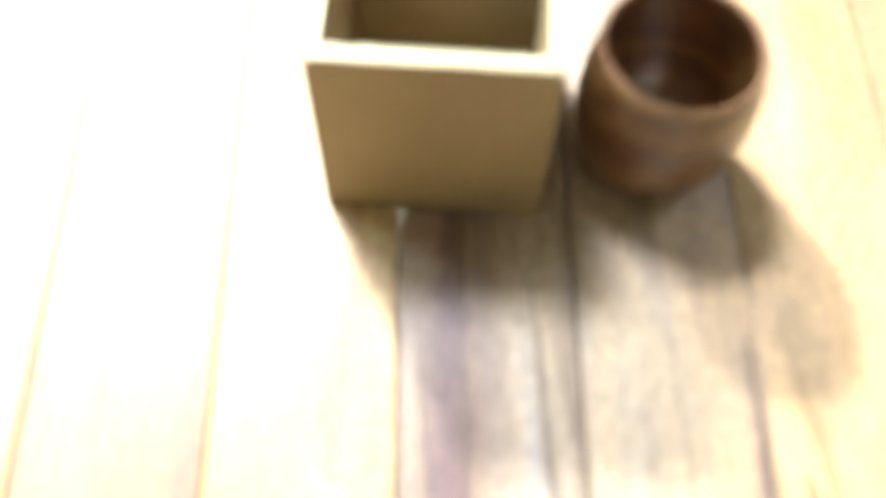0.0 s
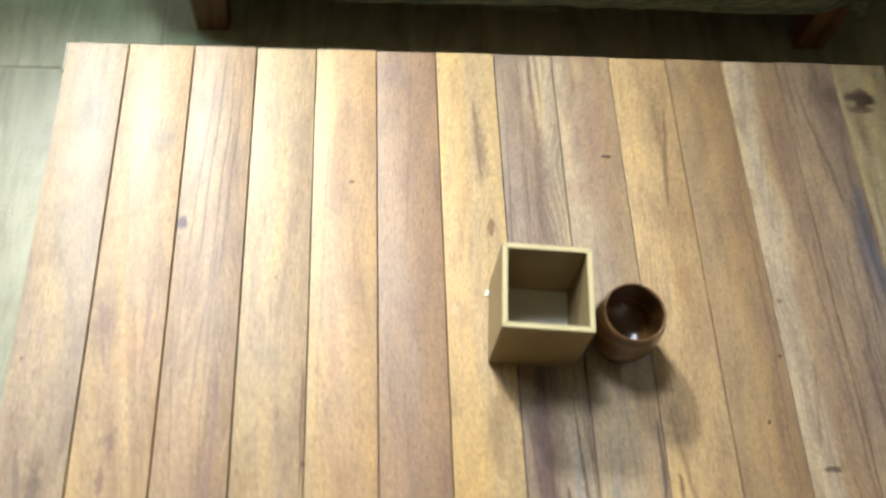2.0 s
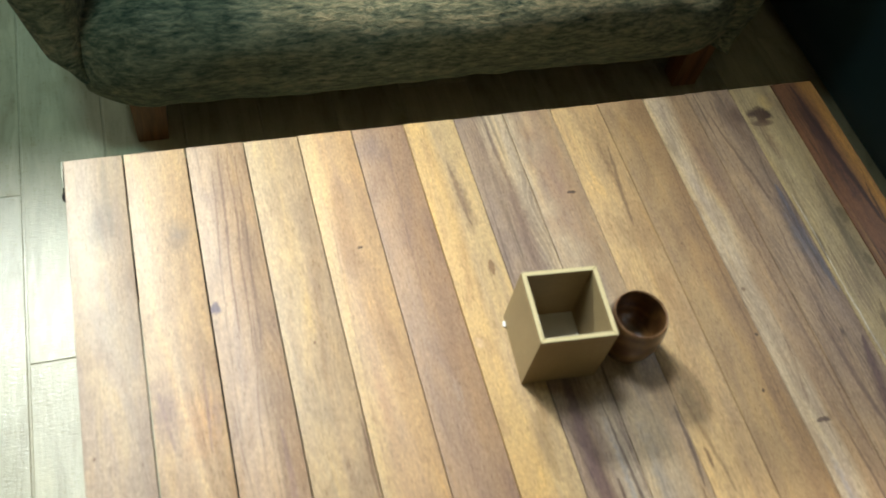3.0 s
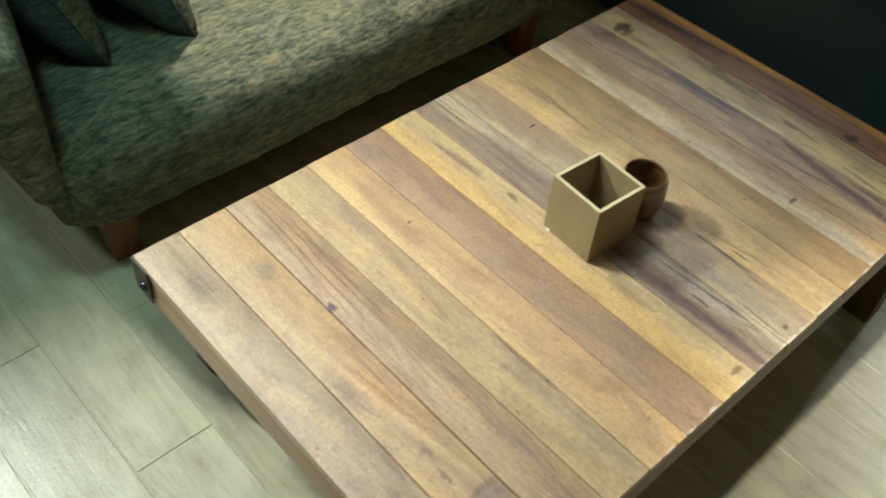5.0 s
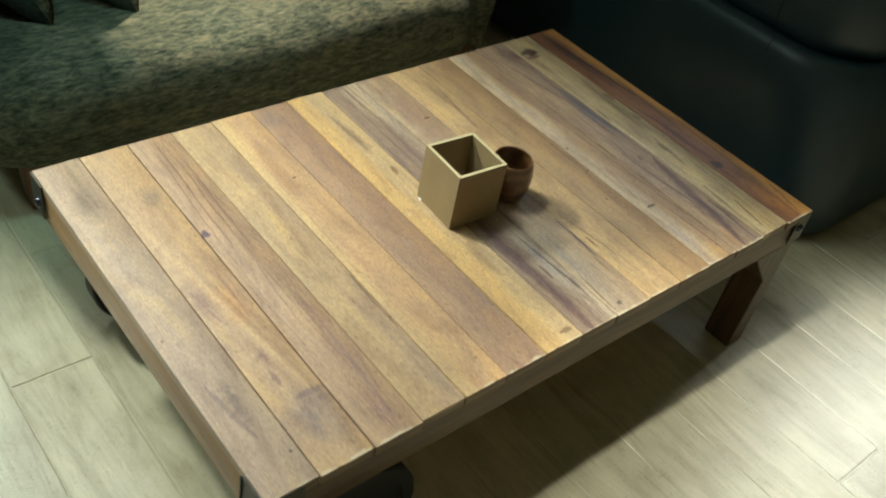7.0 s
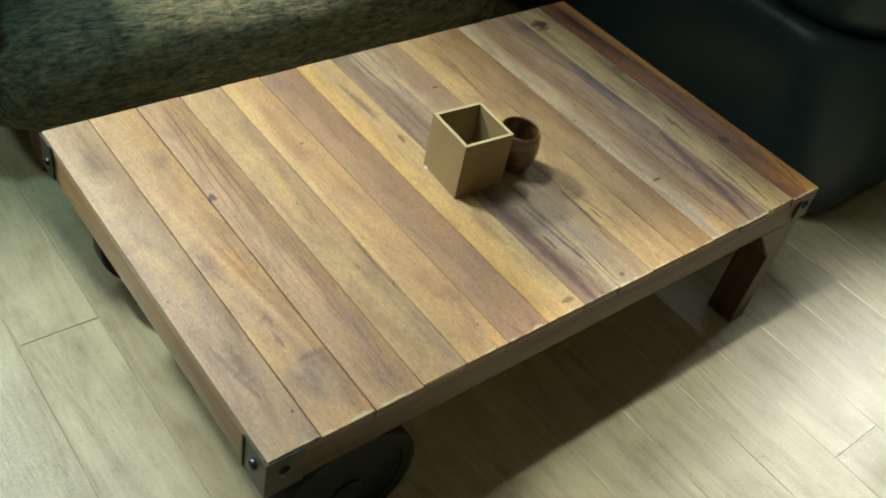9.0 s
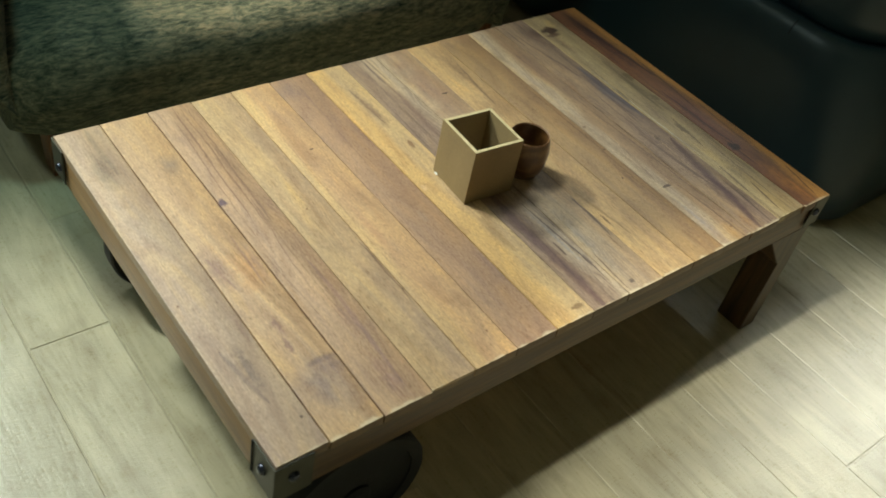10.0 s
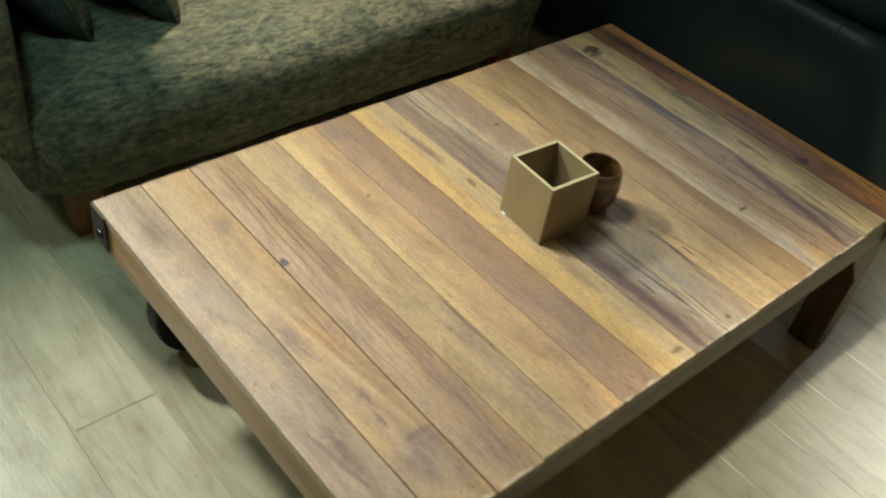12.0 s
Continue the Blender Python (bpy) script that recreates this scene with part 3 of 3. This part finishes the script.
    for name, b in (("wall_west", (x0 - 0.12, x0, y0, y1, 0, top)), ("wall_east", (x1, x1 + 0.12, y0, y1, 0, top)),
                    ("wall_south", (x0, x1, y0 - 0.12, y0, 0, top)), ("wall_north", (x0, x1, y1, y1 + 0.12, 0, top))):
        tagged(mesh(name, box(*b), wall_paint), "plain painted shop wall", "wall", kind="structure")
    tagged(mesh("ceiling", box(x0, x1, y0, y1, top, top + 0.1), ceiling_paint), "plain white painted ceiling", "ceiling", kind="structure")
    tagged(mesh("shading_partition", box(-1.6, 2.4, 1.86, 1.94, 0, 1.40, 0.004), partition_paint), "unseen low grey partition, added to shade the floor and seat", "wall",
           kind="structure")


room()

# ---- coffee table ----
TOP, LEN, WID = 0.3712, 1.200, 0.737
SEAMS = [0.0, 0.0785, 0.1625, 0.2435, 0.3215, 0.401, 0.4805, 0.5600, 0.6395, 0.7190, 0.800, 0.8800, 0.9585, 1.0390, 1.1195, 1.2]


def top_plank(x0, x1, i):
    """A board with its own slight length and height, its edges eased."""
    w = x1 - x0 - (0.0024 if i < 3 else 0.0016)
    rng = random.Random(40 + i)
    lift = rng.uniform(-0.0006, 0.0006)
    bm = box(-w / 2, w / 2, rng.uniform(-0.0026, 0.0012), WID + rng.uniform(-0.0005, 0.0006), -0.018, lift, 0.0007, 2)
    # the sawn front edge is worn and nicked
    front = [e for e in bm.edges if all(v.co.y < 0.004 and v.co.z > lift - 0.003 for v in e.verts) and abs(e.verts[0].co.x - e.verts[1].co.x) > 0.03]
    bmesh.ops.subdivide_edges(bm, edges=front, cuts=14)
    for k in range(15):
        nick, drop = rng.uniform(0, 0.0004), rng.uniform(0, 0.0003)
        if rng.random() < 0.10:
            nick, drop = nick + rng.uniform(0.0006, 0.0014), drop + 0.0007
        for v in bm.verts:
            if v.co.y < 0.004 and v.co.z > lift - 0.003 and abs(v.co.x + w / 2 - w * (k + 0.5) / 15) < w / 30:
                v.co.y += nick
                v.co.z -= drop
    return bm


def corner_plate(parent, cx, cy, sx, sy, long_x, long_y, low):
    """An angle of sheet steel round a corner; sx and sy point from the corner inwards along the sides."""
    t = 0.0025
    outline = [(cx - sx * t, cy - sy * t), (cx + sx * long_x, cy - sy * t), (cx + sx * long_x, cy), (cx, cy), (cx, cy + sy * long_y), (cx - sx * t, cy + sy * long_y)]
    return part("corner_bracket", prism(outline, low, TOP - 0.003, "z", 0.0006), steel, parent, "dull steel corner plate")


def bolt(parent, at, way):
    bm = lathe([(0.0, 0.006), (0.004, 0.0058), (0.007, 0.004), (0.0085, 0.001), (0.0085, -0.002), (0.0, -0.002)], 20)
    turn = Vector((0, 0, 1)).rotation_difference(Vector(way)).to_matrix().to_4x4()
    bmesh.ops.transform(bm, matrix=Matrix.Translation(at) @ turn, verts=bm.verts)
    part("bolt", bm, bolt_steel, parent, "domed bolt head")


def cart_wheel(parent, y, out, r, cx):
    """A cast cart wheel under the table; out: the side (-1 or 1) of its dished face."""
    rim = part("wheel", lathe([(r - 0.022, -0.016), (r - 0.003, -0.019), (r, -0.015), (r, 0.015), (r - 0.003, 0.019), (r - 0.022, 0.016), (r - 0.026, 0.0), (r - 0.022, -0.016)],
                              64, "y", (cx, y, r)), iron, parent, "black cast-iron cart wheel")
    part("hub", lathe([(0, -0.026), (0.018, -0.026), (0.026, -0.02), (0.028, 0.02), (0.018, 0.026), (0, 0.026)], 32, "y", (cx, y, r)), iron, rim)
    part("web", lathe([(0.024, -0.016), (0.05, -0.012), (r - 0.035, -0.009), (r - 0.021, -0.013), (r - 0.021, 0.013), (r - 0.035, 0.009), (0.05, 0.012), (0.024, 0.016), (0.024, -0.016)], 48, "y", (cx, y, r)), iron, rim)
    # hanger from the table down to the axle
    s = -out
    plate = [(cx - 0.05, 0.292), (cx - 0.016, r - 0.016), (cx + 0.016, r - 0.016), (cx + 0.05, 0.292)]
    part("wheel_hanger", prism(plate, min(y + s * 0.030, y + s * 0.036), max(y + s * 0.030, y + s * 0.036), "y", 0.001), iron, parent)
    part("mount_plate", box(cx - 0.06, cx + 0.06, y + (-0.03 if s > 0 else -0.045), y + (0.045 if s > 0 else 0.03), 0.286, 0.292, 0.001), iron, parent)


def coffee_table():
    table = base("coffee_table", (0.6, 0.37, 0), label="low coffee table of mixed-tone planks with steel corners and wheels", category="coffee table")
    for i, (a, b) in enumerate(zip(SEAMS, SEAMS[1:])):
        ob = mesh("plank", top_plank(a, b, i), plank_mats[i], 40)
        ob.location = ((a + b) / 2, 0, TOP)
        ob.parent = table
        ob.matrix_parent_inverse = table.matrix_world.inverted()
    z1, z0 = TOP - 0.0185, 0.292
    part("front_apron", box(0.004, LEN - 0.004, 0.002, 0.030, z0, z1, 0.0015), shaded_apron_wood, table, "front rail, wood toned darker for its shaded face")
    part("back_apron", box(0.004, LEN - 0.004, WID - 0.030, WID - 0.002, z0, z1, 0.0015), shaded_apron_wood, table)
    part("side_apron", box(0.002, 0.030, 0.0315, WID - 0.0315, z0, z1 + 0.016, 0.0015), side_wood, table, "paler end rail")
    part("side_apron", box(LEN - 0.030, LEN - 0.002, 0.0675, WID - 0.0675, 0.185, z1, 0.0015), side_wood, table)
    for x in (0.40, 0.80):
        part("cross_rail", box(x - 0.02, x + 0.02, 0.032, WID - 0.032, z0 + 0.01, z1 - 0.001, 0.001), shaded_apron_wood, table)
    for y0, y1 in ((0.0025, 0.066), (WID - 0.066, WID - 0.0025)):
        outline = [(1.198, 0.2915), (1.198, 0.0), (1.151, 0.0), (1.153, 0.200), (1.075, 0.2915)]
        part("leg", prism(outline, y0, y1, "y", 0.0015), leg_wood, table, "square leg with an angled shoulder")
    # steel corners
    corner_plate(table, 0.0, 0.0, 1, 1, 0.056, 0.053, 0.294)
    corner_plate(table, 0.0, WID, 1, -1, 0.040, 0.044, 0.300)
    corner_plate(table, LEN, 0.0, -1, 1, 0.040, 0.040, 0.300)
    corner_plate(table, LEN, WID, -1, -1, 0.040, 0.040, 0.300)
    bolt(table, (-0.003, 0.027, 0.336), (-1, 0, 0))
    bolt(table, (-0.003, WID - 0.027, 0.326), (-1, 0, 0))
    bolt(table, (0.026, -0.003, 0.338), (0, -1, 0))
    bolt(table, (1.176, -0.003, 0.337), (0, -1, 0))
    part("slot", box(-0.0045, -0.002, 0.0515, 0.0545, 0.300, 0.368), shadow_gap, table, "dark strip for the shade in the seam beside the corner plate")
    cart_wheel(table, 0.045, -1, 0.127, 0.165)
    cart_wheel(table, WID - 0.045, 1, 0.119, 0.172)
    part("axle", lathe([(0, 0.03), (0.010, 0.03), (0.010, WID - 0.03), (0, WID - 0.03)], 20, "y", (0.165, 0, 0.127)), iron, table)


coffee_table()


def square_box():
    """Open box of raw board on the table: four mitred walls and a floor."""
    s, h, t = 0.0495, 0.1090, 0.0062
    ob = base("box", (0.5785, 0.3385, TOP + 0.0008), label="open square pen box of raw brown fibreboard on the table", category="box")
    ob.rotation_euler = (0, 0, -0.069)
    m = Matrix.Translation((0.5785, 0.3385, TOP + 0.0008)) @ Matrix.Rotation(-0.069, 4, "Z")
    ob.matrix_world = m
    bpy.context.view_layer.update()

    def put(name, bm, label=""):
        bmesh.ops.transform(bm, matrix=m, verts=bm.verts)
        part(name, bm, pale_board if name == "bottom_panel" else box_board, ob, label)

    for k in range(4):
        outline = [(-s, -s), (s, -s), (s - t, -s + t), (-s + t, -s + t)]
        bm = prism(outline, 0.0, h, "z", 0.0004)
        bmesh.ops.transform(bm, matrix=Matrix.Rotation(k * math.pi / 2, 4, "Z"), verts=bm.verts)
        put("wall_panel", bm)
    put("bottom_panel", box(-s + t, s - t, -s + t, s - t, 0.001, 0.006), "pale whitish inner bottom")
    chip = box(-0.004, 0.004, -0.002, 0.002, 0, 0.0012, 0.0004)
    bmesh.ops.transform(chip, matrix=Matrix.Translation((-s - 0.002, s - 0.012, 0.001)) @ Matrix.Rotation(1.3, 4, "Z"), verts=chip.verts)
    bmesh.ops.transform(chip, matrix=m, verts=chip.verts)
    part("paper_scrap", chip, card_white, ob, "scrap of white paper caught under its edge")


def cup():
    """Turned wooden cup with a rounded belly, hollow inside."""
    outer = [(0.0, 0.0), (0.026, 0.0), (0.0285, 0.002), (0.0335, 0.012), (0.0372, 0.026), (0.0385, 0.040), (0.0380, 0.052), (0.0362, 0.064), (0.0340, 0.0725)]
    inner = [(0.0312, 0.0725), (0.0322, 0.066), (0.0345, 0.052), (0.0348, 0.040), (0.0330, 0.026), (0.0280, 0.014), (0.018, 0.0085), (0.0, 0.0075)]
    at = Vector((0.6795, 0.3215, TOP + 0.0008))
    k = Matrix.Translation(at) @ Matrix.Diagonal((1.04, 1.04, 1.08, 1))
    ob = base("cup", at, label="small rounded brown turned-wood cup beside the box", category="cup")
    for name, profile, mat, label in (("bowl", outer + inner, cup_wood, ""),
                                      ("rim", [(0.0341, 0.0722), (0.0336, 0.0740), (0.0326, 0.0748), (0.0315, 0.0740), (0.0311, 0.0722)], rim_wood, "paler worn rim")):
        bm = lathe(profile, 64)
        bmesh.ops.transform(bm, matrix=k, verts=bm.verts)
        part(name, bm, mat, ob, label, smooth=60)


square_box()
cup()


# ---- green sofa ----
def smooth_outline(pts, per=5):
    """A closed curve through the points."""
    out, n = [], len(pts)
    for i in range(n):
        p0, p1, p2, p3 = (Vector(pts[(i + k) % n]) for k in (-1, 0, 1, 2))
        for k in range(per):
            u = k / per
            out.append(0.5 * ((2 * p1) + (p2 - p0) * u + (2 * p0 - 5 * p1 + 4 * p2 - p3) * u * u + (3 * p1 - p0 - 3 * p2 + p3) * u ** 3))
    return out


def between(rows, z):
    """Linear steps through rows of (z, value)."""
    for (z0, a), (z1, b) in zip(rows, rows[1:]):
        if z <= z1:
            return a + (b - a) * max(0.0, (z - z0) / (z1 - z0))
    return rows[-1][1]


def sofa():
    s = base("sofa", (0.65, 1.5, 0), label="two-seat sofa in mottled olive-green chenille with wooden block feet", category="sofa")
    x0, x1 = 0.02, 1.285
    # seat with a rolled front
    sm = smooth_outline([(1.16, 0.100), (1.085, 0.103), (1.042, 0.130), (1.012, 0.185), (1.004, 0.245), (1.010, 0.284), (1.032, 0.317), (1.070, 0.335), (1.13, 0.343), (1.30, 0.345), (1.52, 0.338), (1.60, 0.32), (1.60, 0.100)])
    rings = []
    for k in range(121):
        u = k / 120
        x = x0 + (x1 - x0) * u
        end = min(u, 1 - u) * (x1 - x0)
        pinch = 1 - 0.16 * max(0, 1 - end / 0.12) ** 2
        rings.append([(x, 1.28 + (p.x - 1.28) * pinch, 0.20 + (p.y - 0.20) * pinch) for p in sm])
    bm = ruffle(ruffle(loft(rings), 0.009, 5.0, 3.1), 0.005, 16.0, 9.0)
    for v in bm.verts:
        # two pulled creases that run back from the front edge
        if v.co.z > 0.26 and 0.99 < v.co.y < 1.14:
            for cx, deep in ((0.505, 0.009), (0.785, 0.006)):
                v.co.z -= deep * math.exp(-((v.co.x - cx - 0.1 * (v.co.y - 1.05)) / 0.010) ** 2)
    part("seat", bm, sofa_cloth, s, "plump seat with a rolled front edge", smooth=70)
    # back
    back = smooth_outline([(1.555, 0.28), (1.54, 0.38), (1.545, 0.58), (1.57, 0.79), (1.625, 0.860), (1.70, 0.855), (1.76, 0.75), (1.77, 0.40), (1.77, 0.10), (1.62, 0.10)])
    rings = [[(x0 - 0.05 + (x1 - x0 + 0.1) * k / 40, p.x, p.y) for p in back] for k in range(41)]
    part("backrest", ruffle(loft(rings), 0.008, 5.0, 6.0), sofa_cloth, s, smooth=70)

    def arm(inner_front, outer, inner_back, front, top, way, low):
        """An arm whose inner side runs out to a front corner; narrow below, wider above."""
        rings = []
        levels = [0.135, 0.15, 0.17, 0.19, 0.21, 0.235, 0.26, 0.29, 0.33, 0.37, 0.42, 0.47, 0.51, 0.535, 0.552, 0.562, 0.566]
        for z in (low + (top - low) * (q - 0.135) / (0.566 - 0.135) for q in levels):
            a, b = between(inner_front, z), between(outer, z)
            shrink = max(0.0, (z - (top - 0.07)) / 0.07) ** 2 * 0.05
            a, b, ib = a + way * shrink, b - way * shrink, inner_back + way * shrink
            f = front + shrink + 0.05 * max(0.0, 0.24 - z)
            corners = [(ib, 1.70 - shrink), (ib, 1.24), (a, f + 0.010), (a + way * 0.010, f), ((a + b) / 2, f - 0.006), (b - way * 0.016, f), (b, f + 0.016), (b + way * 0.01, 1.70 - shrink)]
            ring = []
            for (px, py), (qx, qy) in zip(corners, corners[1:] + corners[:1]):
                ring += [(px + (qx - px) * k / 6, py + (qy - py) * k / 6, z) for k in range(6)]
            rings.append(ring)
        part("armrest", ruffle(loft(rings), 0.004, 8.0, 2.0 + way), sofa_cloth, s, "arm that widens upwards, with a seamed front corner", smooth=50)

    arm([(0.13, 1.275), (0.18, 1.246), (0.23, 1.224), (0.30, 1.215), (0.40, 1.210), (0.57, 1.210)], [(0.13, 1.300), (0.18, 1.306), (0.23, 1.317), (0.38, 1.328), (0.57, 1.350)], 1.075, 1.032, 0.566, 1, 0.135)
    arm([(0.19, 0.036), (0.24, 0.026), (0.33, 0.026), (0.57, 0.030)], [(0.19, 0.030), (0.22, 0.000), (0.25, -0.026), (0.30, -0.042), (0.375, -0.063), (0.57, -0.110)], 0.085, 1.040, 0.566, -1, 0.205)
    for x, y in ((0.115, 1.10), (1.255, 1.10), (0.115, 1.66), (1.255, 1.66)):
        bm = box(x - 0.034, x + 0.034, y - 0.03, y + 0.03, 0.0, 0.150, 0.004)
        for v in bm.verts:
            if v.co.z < 0.05:
                v.co.x += (x - v.co.x) * 0.16
                v.co.y += (y - v.co.y) * 0.16
        part("foot", bm, sofa_leg_wood, s, "reddish-brown wooden block foot")


def throw_pillow(at, turn, lean, seed, label):
    """A stuffed square cushion: two bulging faces and a pinched edge."""
    n, half, thick = 20, 0.222, 0.080
    p = base("throw_pillow", at, label=label, category="pillow", group="pillows on the sofa")
    m = Matrix.Translation(at) @ Matrix.Rotation(radians(turn), 4, "Z") @ Matrix.Rotation(radians(lean), 4, "Y")
    for side, mat, name in ((1, sofa_cloth, "front_cover"), (-1, shaded_pillow_cloth, "back_cover")):
        bm = bmesh.new()
        grid = []
        for i in range(n + 1):
            row = []
            for j in range(n + 1):
                a, b = 2 * i / n - 1, 2 * j / n - 1
                bulge = ((1 - a * a) * (1 - b * b)) ** 0.40
                draw = 1 - 0.07 * (1 - a * a) * abs(b) ** 3
                draw2 = 1 - 0.07 * (1 - b * b) * abs(a) ** 3
                row.append(bm.verts.new(m @ Vector((side * (thick * bulge + 0.001), half * a * draw2, half + half * b * draw))))
            grid.append(row)
        for i in range(n):
            for j in range(n):
                bm.faces.new((grid[i][j], grid[i + 1][j], grid[i + 1][j + 1], grid[i][j + 1]))
        bmesh.ops.recalc_face_normals(bm, faces=bm.faces[:])
        part(name, ruffle(bm, 0.006, 9.0, seed), mat, p, "mottled olive side" if side > 0 else "shaded side, its shade coloured in as dark teal", smooth=70)


def price_card(at, turn):
    """A blue card leaning on a small wire foot, with two dark clips at its lower edge and faint print."""
    p = base("price_card", at, label="light-blue price card propped on the sofa seat", category="card")
    m = Matrix.Translation(at) @ Matrix.Rotation(radians(turn), 4, "Z")
    r = m @ Matrix.Rotation(radians(-27), 4, "X")
    w, h = 0.0516, 0.077

    def put(name, bm, mat, matrix, parent, label=""):
        bmesh.ops.transform(bm, matrix=matrix, verts=bm.verts)
        return part(name, bm, mat, parent, label)

    leaf = put("front_leaf", box(-w, w, -0.0009, 0.0009, 0.002, h, 0.0004), card_blue, r, p)
    for row in range(5):
        put("print_line", box(-w * 0.72, w * (0.66 - 0.22 * (row % 3)), -0.00106, -0.0008, h - 0.019 - row * 0.011, h - 0.0165 - row * 0.011), card_print, r, leaf)
    for x in (-w * 0.72, w * 0.72):
        put("clip", box(x - 0.007, x + 0.007, -0.004, 0.003, 0.0, 0.005, 0.001), iron, r, p, "small dark clip")
    put("prop", box(-0.012, 0.012, -0.0008, 0.0008, -0.070, 0.0, 0.0003), card_blue, r @ Matrix.Translation((0, 0.002, h * 0.80)) @ Matrix.Rotation(radians(80), 4, "X"), p, "folded strut behind it")


sofa()
throw_pillow((0.392, 1.412, 0.335), 2, -25, 1.0, "square mottled olive cushion with a darkened shaded side, leaning in the sofa corner")
throw_pillow((0.212, 1.425, 0.338), 2, -24, 5.0, "square mottled olive cushion with a darkened shaded side, behind another cushion")
price_card((1.0205, 1.1835, 0.3425), -11.7)


# ---- black leather sofa ----
def leather_sofa():
    s = base("leather_sofa", (2.1, 1.1, 0), label="large black leather sofa with rounded corner and a stitched lip", category="sofa")

    def ring(x0, y0, r, z, x1=2.55, y1=1.84, steps=14):
        pts = []
        for cx, cy, a0 in ((x0 + r, y0 + r, 180), (x1 - 0.1, y0 + 0.1, 270), (x1 - 0.1, y1 - 0.1, 0), (x0 + r, y1 - r, 90)):
            rr = r if cx == x0 + r else 0.1
            pts += [(cx + rr * math.cos(radians(a0 + 90 * k / steps)), cy + rr * math.sin(radians(a0 + 90 * k / steps)), z) for k in range(steps + 1)]
        # even spacing along the long faces
        out = []
        for a, b in zip(pts, pts[1:] + pts[:1]):
            n = max(1, int((Vector(a) - Vector(b)).length / 0.07))
            out += [tuple(Vector(a).lerp(Vector(b), k / n)) for k in range(n)]
        return out

    lower = [(1.592, 0.132, 0.10, 0.012), (1.575, 0.114, 0.11, 0.03), (1.572, 0.114, 0.12, 0.10), (1.570, 0.124, 0.14, 0.20), (1.570, 0.138, 0.17, 0.30), (1.572, 0.152, 0.185, 0.37),
             (1.576, 0.162, 0.19, 0.41), (1.584, 0.170, 0.19, 0.432), (1.596, 0.180, 0.185, 0.443), (1.612, 0.196, 0.175, 0.446), (1.628, 0.212, 0.165, 0.440)]

    def even(rows):
        # the same number of points on each ring
        made = []
        for x0, y0, r, z in rows:
            pts = [Vector(p) for p in ring(x0, y0, r, z)]
            cum = [0.0]
            for a, b in zip(pts, pts[1:] + pts[:1]):
                cum.append(cum[-1] + (b - a).length)
            res, k = [], 0
            loop = pts + [pts[0]]
            for i in range(160):
                d = cum[-1] * i / 160
                while cum[k + 1] < d:
                    k += 1
                f = (d - cum[k]) / max(cum[k + 1] - cum[k], 1e-9)
                res.append(tuple(loop[k].lerp(loop[k + 1], f)))
            made.append(res)
        return made

    part("base", ruffle(loft(even(lower)), 0.004, 3.0, 4.0), black_leather, s, "smooth outer base", smooth=60)
    upper = [(1.640, 0.224, 0.17, 0.430), (1.622, 0.208, 0.18, 0.452), (1.616, 0.202, 0.185, 0.49), (1.622, 0.204, 0.19, 0.58), (1.640, 0.212, 0.20, 0.70), (1.665, 0.228, 0.21, 0.80),
             (1.70, 0.258, 0.20, 0.855), (1.76, 0.308, 0.17, 0.875), (1.83, 0.378, 0.13, 0.86)]
    part("upper_shell", ruffle(loft(even(upper)), 0.004, 3.0, 8.0), black_leather, s, "padded upper shell", smooth=60)

    def seam(points):
        curve = bpy.data.curves.new("seam", "CURVE")
        curve.dimensions, curve.bevel_depth, curve.bevel_resolution = "3D", 0.0012, 2
        line = curve.splines.new("POLY")
        line.points.add(len(points) - 1)
        for pt, co in zip(line.points, points):
            pt.co = (*co, 1)
        ob = new("seam", curve)
        ob.parent = s
        ob.matrix_parent_inverse = s.matrix_world.inverted()
        curve.materials.append(shadow_gap)

    seam([(x0 - 0.0005, 0.405 + 0.02 * (z - 0.43), z) for x0, _, _, z in lower[6:9]])
    seam([(x0 - 0.0005, 0.43 + 0.05 * (z - 0.43), z) for x0, _, _, z in upper[1:6]])


leather_sofa()


# ---- floor: tiles on a grout bed ----
def floor():
    bed = tagged(mesh("floor", box(-2.6, 4.2, -3.0, 3.6, -0.08, -0.0015), grout), "wood-look grey-beige tiled floor", "floor", kind="structure")
    w, long, gap = 0.148, 0.90, 0.0018
    made = {}

    def tile(x0, x1, y0, y1):
        key = (round(x1 - x0, 4), round(y1 - y0, 4))
        if key not in made:
            data = bpy.data.meshes.new("tile")
            bm = box(-key[0] / 2, key[0] / 2, -key[1] / 2, key[1] / 2, -0.008, 0.0, 0.0020, 1)
            bm.normal_update()
            bm.to_mesh(data)
            bm.free()
            data.materials.append(tile_mat)
            made[key] = data
        ob = new("tile", made[key])
        ob.location = ((x0 + x1) / 2, (y0 + y1) / 2, 0)
        ob.parent = bed

    known = {-3: 0.35, -2: 0.08, -1: 0.636, 0: 0.05, 1: 0.95, 2: 0.40, 3: 0.28, 4: 0.25, 5: 0.40, 6: 0.30, 7: -0.345, 8: 0.25, 9: 0.38, 10: 0.30, 11: 0.22, 12: 0.045}
    for k in range(-17, 28):
        x0 = 0.026 + k * w
        start = known.get(k, 0.636 + long * ((k * 0.382) % 1.0))
        y = start - long * math.ceil((start + 3.0) / long)
        while y < 3.6:
            a, b = max(y, -3.0), min(y + long, 3.6)
            if b - a > 0.02:
                tile(max(x0, -2.6) + gap / 2, min(x0 + w, 4.2) - gap / 2, a + gap / 2, b - gap / 2)
            y += long


floor()
